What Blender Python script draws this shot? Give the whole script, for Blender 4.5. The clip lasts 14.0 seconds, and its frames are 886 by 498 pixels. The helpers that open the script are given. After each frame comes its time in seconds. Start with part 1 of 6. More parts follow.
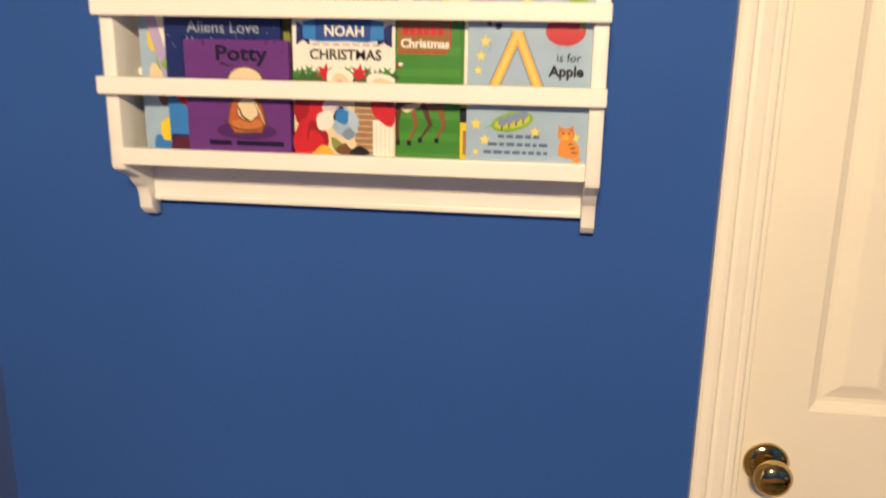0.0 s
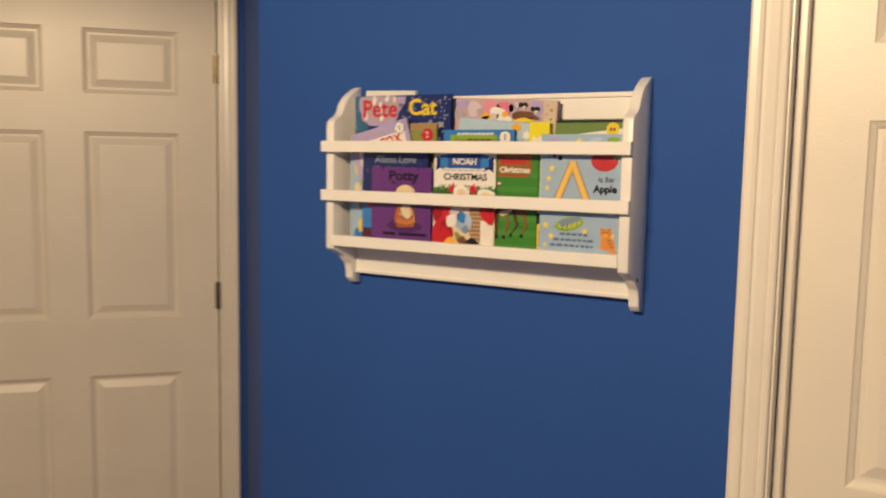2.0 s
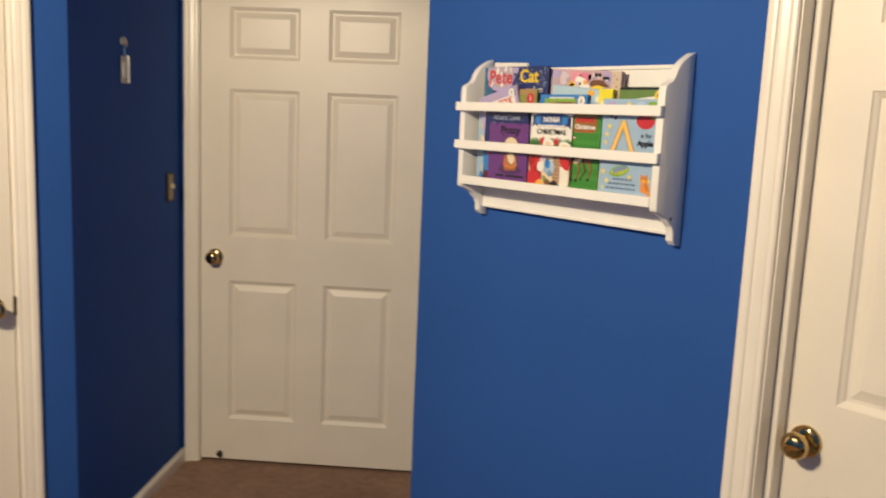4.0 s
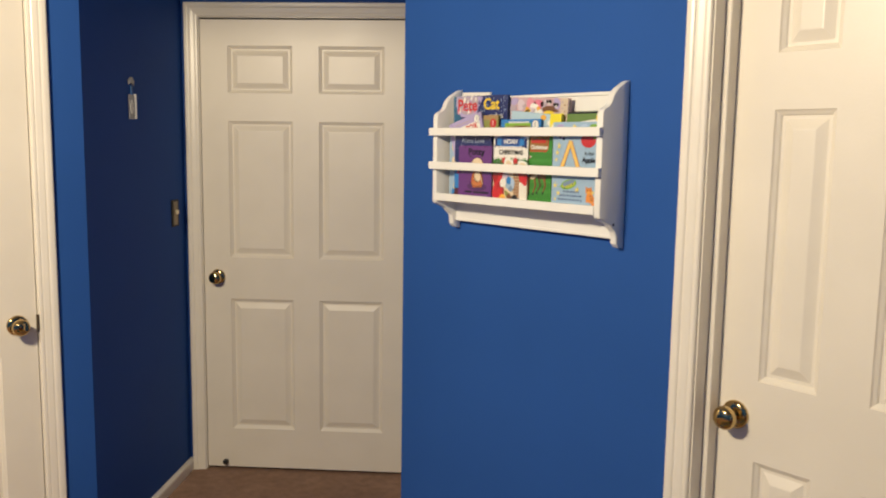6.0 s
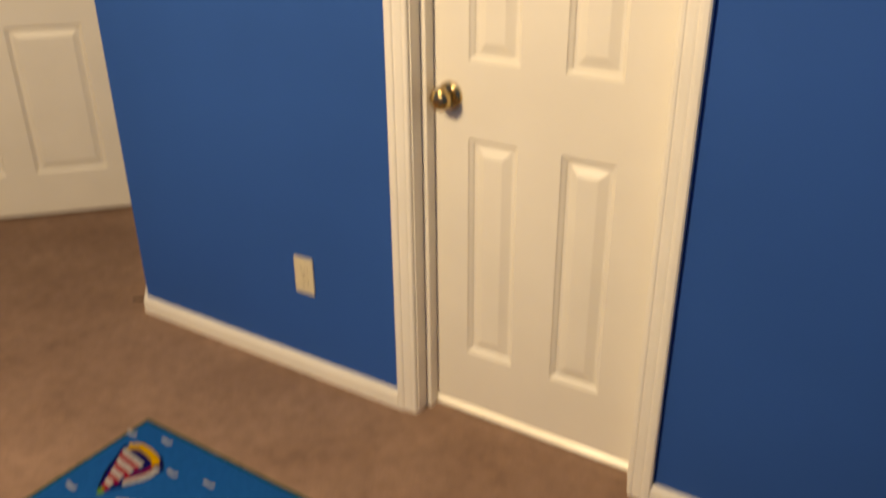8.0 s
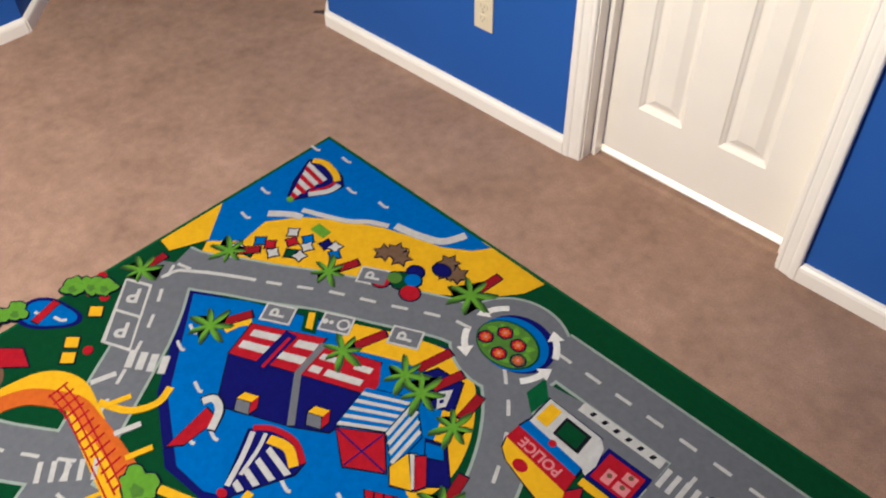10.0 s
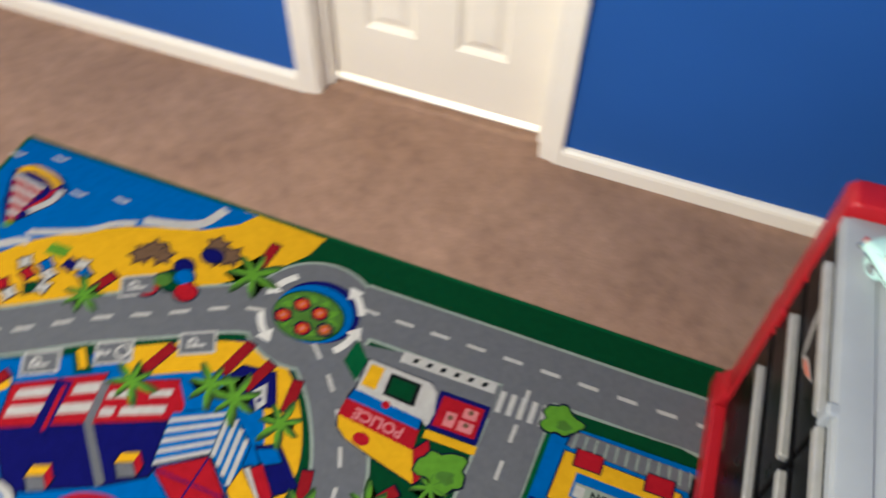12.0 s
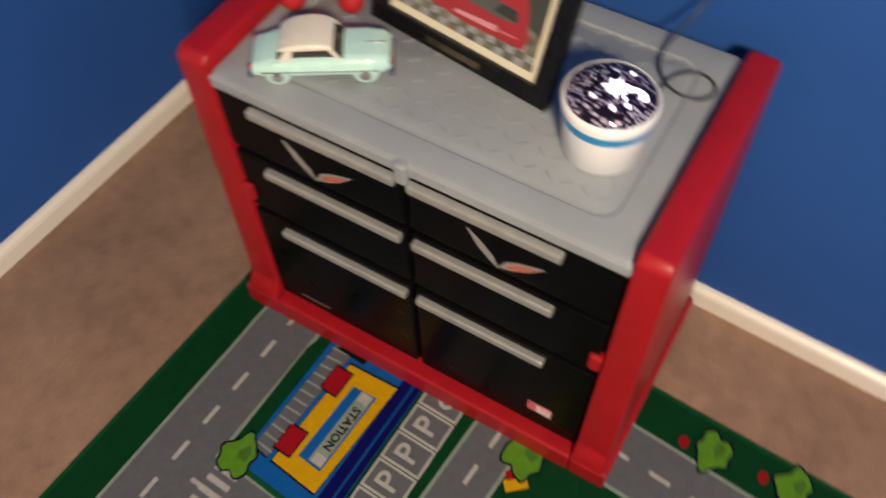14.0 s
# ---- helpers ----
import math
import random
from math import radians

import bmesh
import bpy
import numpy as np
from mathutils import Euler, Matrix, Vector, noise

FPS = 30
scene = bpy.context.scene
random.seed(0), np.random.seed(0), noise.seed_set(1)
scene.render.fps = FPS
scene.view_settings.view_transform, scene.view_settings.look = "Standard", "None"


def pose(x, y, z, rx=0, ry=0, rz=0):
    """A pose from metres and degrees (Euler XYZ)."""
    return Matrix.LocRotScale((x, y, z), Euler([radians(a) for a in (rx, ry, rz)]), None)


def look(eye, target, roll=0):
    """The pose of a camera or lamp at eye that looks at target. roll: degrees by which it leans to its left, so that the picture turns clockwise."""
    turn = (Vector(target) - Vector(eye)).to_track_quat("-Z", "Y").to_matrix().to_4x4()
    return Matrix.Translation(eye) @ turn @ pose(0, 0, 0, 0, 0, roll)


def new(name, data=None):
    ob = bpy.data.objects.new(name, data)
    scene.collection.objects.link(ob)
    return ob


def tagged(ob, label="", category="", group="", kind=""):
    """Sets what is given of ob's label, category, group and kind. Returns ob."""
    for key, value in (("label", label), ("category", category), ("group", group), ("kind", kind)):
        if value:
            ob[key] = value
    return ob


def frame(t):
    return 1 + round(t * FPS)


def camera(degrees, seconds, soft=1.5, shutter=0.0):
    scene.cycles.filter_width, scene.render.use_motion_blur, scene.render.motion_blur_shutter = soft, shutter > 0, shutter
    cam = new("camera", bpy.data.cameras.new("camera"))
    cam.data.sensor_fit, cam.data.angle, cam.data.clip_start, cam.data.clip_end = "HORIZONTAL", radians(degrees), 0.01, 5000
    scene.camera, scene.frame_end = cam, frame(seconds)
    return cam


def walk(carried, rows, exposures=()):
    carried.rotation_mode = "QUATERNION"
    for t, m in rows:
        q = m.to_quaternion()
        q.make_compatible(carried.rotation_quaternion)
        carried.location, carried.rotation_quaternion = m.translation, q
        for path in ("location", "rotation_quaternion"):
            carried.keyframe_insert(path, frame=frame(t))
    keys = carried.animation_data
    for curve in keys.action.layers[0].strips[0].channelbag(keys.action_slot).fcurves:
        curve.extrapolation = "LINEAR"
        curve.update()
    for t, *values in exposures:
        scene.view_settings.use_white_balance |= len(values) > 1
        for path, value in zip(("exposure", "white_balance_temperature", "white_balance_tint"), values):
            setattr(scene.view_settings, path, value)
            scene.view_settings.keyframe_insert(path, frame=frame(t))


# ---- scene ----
cam = camera(55.4, 14.0, soft=1.9, shutter=0.6)
PATH = [
    (0, (0.838, -1.12, 1.539), (0.587, 0.794, 1.016), 0.9),
    (0.5, (0.85, -1.269, 1.536), (0.586, 0.675, 1.148), -0.1),
    (1, (0.936, -1.35, 1.553), (0.539, 0.584, 1.231), -0.4),
    (1.5, (1.152, -1.388, 1.528), (0.402, 0.454, 1.31), 1.2),
    (2, (1.326, -1.445, 1.523), (0.324, 0.274, 1.318), 1.0),
    (2.5, (1.467, -1.528, 1.514), (0.315, 0.087, 1.259), 0.7),
    (3, (1.611, -1.542, 1.503), (0.372, 0.0, 1.206), 1.1),
    (3.5, (1.81, -1.524, 1.502), (0.423, -0.115, 1.204), 3.3),
    (4, (1.935, -1.548, 1.514), (0.426, -0.271, 1.211), 2.5),
    (4.2, (1.961, -1.558, 1.52), (0.424, -0.313, 1.228), 1.4),
    (6.3, (2.204, -1.672, 1.518), (0.7, -0.375, 1.29), 0.5),
    (6.5, (2.212, -1.665, 1.508), (0.755, -0.313, 1.277), 0.8),
    (7, (2.227, -1.628, 1.491), (0.94, -0.129, 1.181), 0.5),
    (7.5, (2.229, -1.59, 1.474), (1.157, 0.017, 0.958), -0.4),
    (8, (2.213, -1.607, 1.454), (1.252, -0.085, 0.582), -0.5),
    (8.5, (2.192, -1.605, 1.496), (1.263, -0.334, 0.262), -1.0),
    (9, (2.174, -1.617, 1.542), (1.216, -0.503, 0.185), -2.5),
    (9.2, (2.173, -1.628, 1.564), (1.204, -0.543, 0.191), -2.4),
    (11.3, (2.124, -1.612, 1.607), (1.145, -0.73, 0.102), -2.1),
    (11.5, (2.116, -1.575, 1.592), (1.261, -0.619, 0.058), -1.2),
    (12, (2.005, -1.5, 1.592), (1.607, -0.37, -0.009), 1.7),
    (12.5, (1.899, -1.458, 1.577), (1.942, -0.243, -0.012), -0.6),
    (13, (1.839, -1.418, 1.552), (2.243, -0.331, -0.077), 0.2),
    (13.5, (1.811, -1.363, 1.529), (2.521, -0.471, -0.114), 0.1),
    (14, (1.763, -1.334, 1.518), (2.664, -0.713, -0.156), -1.7),
]
walk(cam, [(t, look(eye, target, roll)) for t, eye, target, roll in PATH], [
    (0.0, -0.28, 7600, 8), (0.6, -0.70, 8000, 8), (1.5, -0.70, 8000, 9), (2.2, -0.70, 7700, 9), (3.0, -0.60, 6900, 8), (3.6, -0.55, 6700, 6), (4.2, -0.40, 6700, 4), (6.5, -0.42, 6400, 3),
    (7.2, -0.36, 6900, 3), (8.0, -0.20, 8000, 4), (8.5, 0.08, 7000, 4), (9.0, 0.46, 5950, 6), (11.5, 0.54, 5350, 0), (12.3, 0.56, 5500, 1), (13.0, 0.45, 5480, -1), (13.5, 0.12, 5750, -2), (14.0, 0.06, 6400, 7)])

# ---------------------------------------------------------------- light
world = bpy.data.worlds.new("world")
world.use_nodes = True
scene.world = world
world.node_tree.nodes["Background"].inputs["Color"].default_value = (0.004, 0.005, 0.008, 1)
world.node_tree.nodes["Background"].inputs["Strength"].default_value = 1.0


def lamp(name, place, watts, colour, radius, kind="POINT"):
    data = bpy.data.lights.new(name, kind)
    if kind == "SPOT":                   # shines downwards only, so no direct light meets the ceiling
        data.spot_size, data.spot_blend = radians(180), 0.14
    data.energy, data.color, data.shadow_soft_size = watts, colour, radius
    ob = new(name, data)
    ob.location = place
    return ob


# three bulbs for the unseen ceiling light, in the middle of the room, beams cut off above
for k in range(3):
    a = radians(40 + 120 * k)
    lamp("ceiling_bulb", (0.86 + 0.13 * math.cos(a), -2.26 + 0.13 * math.sin(a), 2.30), 113, (1.0, 0.80, 0.58), 0.05, "SPOT")
# the lit closet behind the narrow door; unseen bulb, set low to reach the door gap
lamp("closet_bulb", (1.4, 0.80, 0.26), 50, (1.0, 0.82, 0.60), 0.06)


# ---------------------------------------------------------------- materials
def material(name, colour, rough=0.6, metal=0.0, vary=0.0, scale=8.0, bump=0.0, bump_scale=300.0, colour2=None, coat=0.0, spec=0.5, object_random=0.0):
    mat = bpy.data.materials.new(name)
    mat.use_nodes = True
    nodes, links = mat.node_tree.nodes, mat.node_tree.links
    bsdf = nodes["Principled BSDF"]
    bsdf.inputs["Roughness"].default_value = rough
    bsdf.inputs["Metallic"].default_value = metal
    bsdf.inputs["Coat Weight"].default_value = coat
    bsdf.inputs["Specular IOR Level"].default_value = spec
    bsdf.inputs["Base Color"].default_value = (*colour, 1)
    tex = nodes.new("ShaderNodeTexCoord")
    if vary or colour2:
        big = nodes.new("ShaderNodeTexNoise")
        big.inputs["Scale"].default_value, big.inputs["Detail"].default_value = scale, 6
        links.new(tex.outputs["Object"], big.inputs["Vector"])
        ramp = nodes.new("ShaderNodeValToRGB")
        c2 = colour2 or tuple(c * (1 - vary) for c in colour)
        ramp.color_ramp.elements[0].position, ramp.color_ramp.elements[1].position = 0.32, 0.68
        ramp.color_ramp.elements[0].color, ramp.color_ramp.elements[1].color = (*c2, 1), (*colour, 1)
        links.new(big.outputs["Fac"], ramp.inputs["Fac"])
        links.new(ramp.outputs["Color"], bsdf.inputs["Base Color"])
        spread = nodes.new("ShaderNodeMapRange")
        spread.inputs["To Min"].default_value, spread.inputs["To Max"].default_value = max(0.03, rough - 0.08), min(1, rough + 0.08)
        links.new(big.outputs["Fac"], spread.inputs["Value"])
        links.new(spread.outputs["Result"], bsdf.inputs["Roughness"])
    if bump:
        fine = nodes.new("ShaderNodeTexNoise")
        fine.inputs["Scale"].default_value, fine.inputs["Detail"].default_value = bump_scale, 3
        links.new(tex.outputs["Object"], fine.inputs["Vector"])
        node = nodes.new("ShaderNodeBump")
        node.inputs["Strength"].default_value, node.inputs["Distance"].default_value = bump, 0.002
        links.new(fine.outputs["Fac"], node.inputs["Height"])
        links.new(node.outputs["Normal"], bsdf.inputs["Normal"])
    return mat


BLUE = material("blue_wall_paint", (0.029, 0.099, 0.358), 0.62, vary=0.10, scale=1.6, bump=0.16, bump_scale=170, spec=0.07)
DOORWHITE = material("white_door_paint", (0.84, 0.785, 0.675), 0.38, vary=0.05, scale=5, bump=0.12, bump_scale=220)
TRIM = material("white_trim_paint", (0.85, 0.80, 0.70), 0.32, vary=0.05, scale=7, bump=0.06, bump_scale=120)
CEILING = material("white_ceiling_paint", (0.62, 0.61, 0.58), 0.85, vary=0.05, scale=3, bump=0.5, bump_scale=90)
CARPET = material("brown_carpet", (0.324, 0.208, 0.150), 0.95, scale=3.5, colour2=(0.262, 0.164, 0.117), bump=1.0, bump_scale=330, spec=0.1)
_n, _l = CARPET.node_tree.nodes, CARPET.node_tree.links          # tufts and trodden patches
_tex = next(n for n in _n if n.type == "TEX_COORD")
_socket = _n["Principled BSDF"].inputs["Base Color"]
for _scale, _low, _high in ((9, 0.90, 1.08), (26, 0.86, 1.10), (190, 0.90, 1.09)):
    _noise, _range, _mix = _n.new("ShaderNodeTexNoise"), _n.new("ShaderNodeMapRange"), _n.new("ShaderNodeMix")
    _noise.inputs["Scale"].default_value, _noise.inputs["Detail"].default_value = _scale, 4
    _range.inputs["From Min"].default_value, _range.inputs["From Max"].default_value = 0.3, 0.7
    _range.inputs["To Min"].default_value, _range.inputs["To Max"].default_value = _low, _high
    _mix.data_type, _mix.blend_type = "RGBA", "MULTIPLY"
    _mix.inputs["Factor"].default_value = 1.0
    _l.new(_tex.outputs["Object"], _noise.inputs["Vector"])
    _l.new(_noise.outputs["Fac"], _range.inputs["Value"])
    _l.new(_socket.links[0].from_socket, _mix.inputs["A"])
    _l.new(_range.outputs["Result"], _mix.inputs["B"])
    _l.new(_mix.outputs["Result"], _socket)
BRASS = material("polished_brass", (0.62, 0.45, 0.20), 0.12, 1.0, vary=0.25, scale=40)
HINGE = material("dull_brass", (0.30, 0.24, 0.15), 0.35, 1.0, vary=0.3, scale=60)
SHELFWHITE = material("white_shelf_paint", (0.83, 0.82, 0.78), 0.35, vary=0.04, scale=12, bump=0.05)
RUBBER = material("black_rubber", (0.02, 0.02, 0.02), 0.6, vary=0.3, scale=60)


# ---------------------------------------------------------------- helpers for meshes
def mesh_object(name, bm, mat, parent=None, label="", smooth=False):
    bmesh.ops.recalc_face_normals(bm, faces=bm.faces[:])
    data = bpy.data.meshes.new(name)
    bm.to_mesh(data)
    bm.free()
    for m in mat if isinstance(mat, (list, tuple)) else [mat]:
        data.materials.append(m)
    if smooth:
        for p in data.polygons:
            p.use_smooth = True
    ob = new(name, data)
    if parent:
        ob.parent = parent
    if label:
        ob["label"] = label
    return ob


def part(name, bm, mat, parent, label="", smooth=False):
    return mesh_object(name, bm, mat, parent, label, smooth)


def empty(name, m, label, category, group="", kind=""):
    ob = new(name)
    ob.empty_display_size = 0.1
    ob.matrix_basis = m
    return tagged(ob, label, category, group, kind)


def bm_box(x0, x1, y0, y1, z0, z1, bevel=0.0, segments=2, bm=None):
    made = bmesh.new()
    v = [made.verts.new((x, y, z)) for x in (x0, x1) for y in (y0, y1) for z in (z0, z1)]
    for f in ((0, 1, 3, 2), (4, 6, 7, 5), (0, 4, 5, 1), (2, 3, 7, 6), (0, 2, 6, 4), (1, 5, 7, 3)):
        made.faces.new([v[i] for i in f])
    bmesh.ops.recalc_face_normals(made, faces=made.faces[:])
    if bevel:
        bmesh.ops.bevel(made, geom=made.edges[:], offset=bevel, segments=segments, profile=0.5, affect="EDGES")
    if bm is None:
        return made
    join(bm, made)
    return bm


def join(bm, other):
    data = bpy.data.meshes.new("scratch")
    other.to_mesh(data)
    other.free()
    bm.from_mesh(data)
    bpy.data.meshes.remove(data)
    return bm


def bm_prism(points, low, high, axis="z", bevel=0.0):
    """A flat outline pushed from low to high along an axis; the outline's two numbers are the other two axes in order."""
    bm = bmesh.new()

    def at(p, h):
        return {"z": (p[0], p[1], h), "y": (p[0], h, p[1]), "x": (h, p[0], p[1])}[axis]

    a = [bm.verts.new(at(p, low)) for p in points]
    b = [bm.verts.new(at(p, high)) for p in points]
    bm.faces.new(a), bm.faces.new(b)
    for i in range(len(points)):
        j = (i + 1) % len(points)
        bm.faces.new((a[i], a[j], b[j], b[i]))
    bmesh.ops.recalc_face_normals(bm, faces=bm.faces[:])
    if bevel:
        bmesh.ops.bevel(bm, geom=[e for e in bm.edges if len(e.link_faces) == 2 and e.calc_face_angle(0) > 0.5], offset=bevel, segments=2, profile=0.5, affect="EDGES")
    return bm


def bm_turned(profile, steps=32, axis="z"):
    """A profile of (radius, height) turned round an axis."""
    bm = bmesh.new()
    rings = []
    for r, h in profile:
        ring = []
        for k in range(steps):
            a = 2 * math.pi * k / steps
            x, y = r * math.cos(a), r * math.sin(a)
            ring.append(bm.verts.new({"z": (x, y, h), "y": (x, h, y), "x": (h, x, y)}[axis]))
        rings.append(ring)
    for a, b in zip(rings, rings[1:]):
        for k in range(steps):
            bm.faces.new((a[k], a[(k + 1) % steps], b[(k + 1) % steps], b[k]))
    bm.faces.new(rings[0]), bm.faces.new(rings[-1])
    bmesh.ops.remove_doubles(bm, verts=bm.verts[:], dist=1e-6)
    return bm


def smooth_by_angle(ob, degrees=40):
    for p in ob.data.polygons:
        p.use_smooth = True
    ob.data.set_sharp_from_angle(angle=radians(degrees))
    return ob


# ---------------------------------------------------------------- the room
HIGH = 2.44
U = Vector((0.689, 0.725, 0)).normalized()      # along the diagonal door wall
N = Vector((U.y, -U.x, 0))                      # out of that wall into the room
DIAG = Vector((-1.389, -0.066, 0))              # latch edge of the diagonal door
RIGHT, BACK, LEFT = 2.762, -3.55, -0.78


def on_diag(s, d=0.0):
    p = DIAG + U * s + N * d
    return (p.x, p.y)


INNER = on_diag(1.021)          # the diagonal wall meets the short wall that runs to the shelf wall
P_LEFT = on_diag(-0.081)        # and the dark wall on its other side
_s = (LEFT - P_LEFT[0]) / N.x
C_LEFT = (LEFT, P_LEFT[1] + N.y * _s)


def wall(name, boxes, label, m=None):
    """A wall out of upright blocks (x0, x1, y0, y1, z0, z1), butted end to end."""
    bm = bmesh.new()
    for b in boxes:
        bm_box(*b, bm=bm)
    ob = mesh_object(name, bm, BLUE)
    if m:
        ob.matrix_basis = m
    return tagged(ob, label, "wall", kind="structure")


bm = bm_box(-3.0, RIGHT + 0.1, BACK - 0.1, 1.6, -0.08, 0.0)
tagged(mesh_object("floor", bm, CARPET), "worn brown cut-pile carpet over the whole room", "carpet", kind="structure")
bm = bm_box(-3.0, RIGHT + 0.1, BACK - 0.1, 1.6, HIGH, HIGH + 0.1)
tagged(mesh_object("ceiling", bm, CEILING), "plain white painted ceiling of the bedroom", "ceiling", kind="structure")

D2L, D2R, D2H = 1.115, 1.729, 2.045      # the closet door's clear opening
wall("wall_north", [(0.0, D2L - 0.012, 0, 0.145, 0, HIGH), (D2R + 0.012, RIGHT, 0, 0.145, 0, HIGH), (D2L - 0.012, D2R + 0.012, 0, 0.145, D2H + 0.012, HIGH)],
     "royal blue painted wall with the bookshelf and closet door")
wall("wall_east", [(RIGHT, RIGHT + 0.1, BACK, 0.115, 0, HIGH)], "royal blue painted wall behind the toy dresser")
wall("wall_south", [(LEFT, RIGHT, BACK - 0.1, BACK, 0, HIGH)], "royal blue painted wall closing the room")
D3A, D3B = -0.925, -1.69                 # the third door, in the wall on the left
wall("wall_west", [(LEFT - 0.1, LEFT, D3A + 0.012, C_LEFT[1], 0, HIGH), (LEFT - 0.1, LEFT, BACK, D3B - 0.012, 0, HIGH), (LEFT - 0.1, LEFT, D3B - 0.012, D3A + 0.012, D2H + 0.012, HIGH)],
     "royal blue painted wall with a white door")


def slanted(a, b, thick, name, label, z0=0.0, z1=HIGH):
    """A wall along a line on the floor, its thickness to the right of the way from a to b."""
    a, b = Vector((*a, 0)), Vector((*b, 0))
    w = (b - a).normalized()
    side = Vector((w.y, -w.x, 0)) * thick
    ring = [a, b, b + side, a + side]
    return tagged(mesh_object(name, bm_prism([(p.x, p.y) for p in ring], z0, z1), BLUE), label, "wall", kind="structure")


slanted(INNER, (0.0, 0.0), -0.1, "wall_entry_right", "royal blue painted short wall beside the entry door")
slanted(P_LEFT, C_LEFT, 0.1, "wall_entry_left", "dark shaded royal blue wall with a light switch")
DW = 0.932
DIAG_POSE = Matrix(((U.x, -N.x, 0, DIAG.x), (U.y, -N.y, 0, DIAG.y), (0, 0, 1, 0), (0, 0, 0, 1)))   # x along the wall, y into it
wall("wall_entry", [(-0.081, -0.016, 0, 0.115, 0, HIGH), (DW + 0.016, 1.021, 0, 0.115, 0, HIGH), (-0.016, DW + 0.016, 0, 0.115, D2H + 0.012, HIGH)],
     "royal blue painted wall around the entry door", DIAG_POSE)
# the closet behind the narrow door, and plain space behind the others
wall("wall_closet", [(0.9, 0.95, 0.145, 1.25, 0, HIGH), (1.85, 1.9, 0.145, 1.25, 0, HIGH), (0.9, 1.9, 1.25, 1.3, 0, HIGH)], "plain painted closet wall")


# ---------------------------------------------------------------- doors
def bm_casing(x0, x1, top, wide=0.063):
    """Moulded trim round three sides of an opening, mitred, on a wall whose face is y = 0."""
    profile = [(0.004, 0.0), (0.004, -0.007), (0.007, -0.010), (0.013, -0.011), (0.016, -0.0095), (0.020, -0.0115), (0.034, -0.014),
               (0.040, -0.0135), (0.043, -0.0165), (0.049, -0.018), (wide - 0.004, -0.018), (wide, -0.015), (wide, 0.0)]
    bm = bmesh.new()
    lines = []
    for a, d in profile:
        lines.append([bm.verts.new(p) for p in ((x0 - a, d, 0), (x0 - a, d, top + a), (x1 + a, d, top + a), (x1 + a, d, 0))])
    for p, q in zip(lines, lines[1:]):
        for k in range(3):
            bm.faces.new((p[k], p[k + 1], q[k + 1], q[k]))
    bm.faces.new([l[0] for l in lines]), bm.faces.new([l[3] for l in lines])
    return bm


def bm_jamb(x0, x1, top, depth, thick=0.012):
    bm = bm_box(x0 - thick, x0, 0.0, depth, 0, top + thick)
    bm_box(x1, x1 + thick, 0.0, depth, 0, top + thick, bm=bm)
    return bm_box(x0, x1, 0.0, depth, top, top + thick, bm=bm)


def bm_stop(x0, x1, top, y0, y1, thick=0.011):
    bm = bm_box(x0, x0 + thick, y0, y1, 0, top, 0.002, 1)
    bm_box(x1 - thick, x1, y0, y1, 0, top, 0.002, 1, bm=bm)
    return bm_box(x0 + thick, x1 - thick, y0, y1, top - thick, top, 0.002, 1, bm=bm)


def panel_rings(bm, x0, x1, z0, z1):
    """One moulded, raised door panel sunk into a face at y = 0."""
    rings = []
    for inset, deep in ((0, 0), (0.003, 0.004), (0.010, 0.0085), (0.013, 0.0125), (0.020, 0.0125), (0.042, 0.0030), (0.045, 0.0025)):
        rings.append([bm.verts.new(p) for p in ((x0 + inset, deep, z0 + inset), (x1 - inset, deep, z0 + inset), (x1 - inset, deep, z1 - inset), (x0 + inset, deep, z1 - inset))])
    for a, b in zip(rings, rings[1:]):
        for k in range(4):
            bm.faces.new((a[k], a[(k + 1) % 4], b[(k + 1) % 4], b[k]))
    bm.faces.new(rings[-1])
    return bm


PANEL_Z = ((0.198, 0.805), (0.993, 1.601), (1.722, 1.926))


def add_door_leaf(parent, x0, x1, face, low, top, stile, mullion):
    """A six-panel leaf: stiles and rails, and six sunk panels."""
    mid = (x0 + x1) / 2
    cols = ((x0 + stile, mid - mullion / 2), (mid + mullion / 2, x1 - stile))
    bm = bmesh.new()
    back = face + 0.035
    zs = [low] + [z for pair in PANEL_Z for z in pair] + [top]
    for a, b in ((x0, cols[0][0]), (cols[0][1], cols[1][0]), (cols[1][1], x1)):
        bm_box(a, b, face, back, low, top, bm=bm)
    for c in cols:
        for z0, z1 in zip(zs[0::2], zs[1::2]):
            bm_box(c[0], c[1], face, back, z0, z1, bm=bm)
    bmesh.ops.remove_doubles(bm, verts=bm.verts[:], dist=1e-5)
    leaf = part("door_leaf", bm, DOORWHITE, parent)
    for c in cols:
        for z0, z1 in PANEL_Z:
            bm = panel_rings(bmesh.new(), c[0], c[1], z0, z1)
            ob = part("door_panel", bm, DOORWHITE, parent)
            ob.location.y = face
    return leaf


KNOB = [(0.0, 0.0), (0.033, 0.0), (0.0335, -0.003), (0.031, -0.007), (0.024, -0.010), (0.013, -0.012), (0.0115, -0.020), (0.012, -0.026),
        (0.018, -0.030), (0.0245, -0.036), (0.0275, -0.043), (0.0275, -0.050), (0.0245, -0.056), (0.018, -0.0605), (0.010, -0.0625), (0.0, -0.063)]


def add_knob(parent, x, z, face):
    ob = smooth_by_angle(part("door_knob", bm_turned(KNOB, 36, "y"), BRASS, parent, "round polished brass knob"), 60)
    ob.location = (x, face, z)


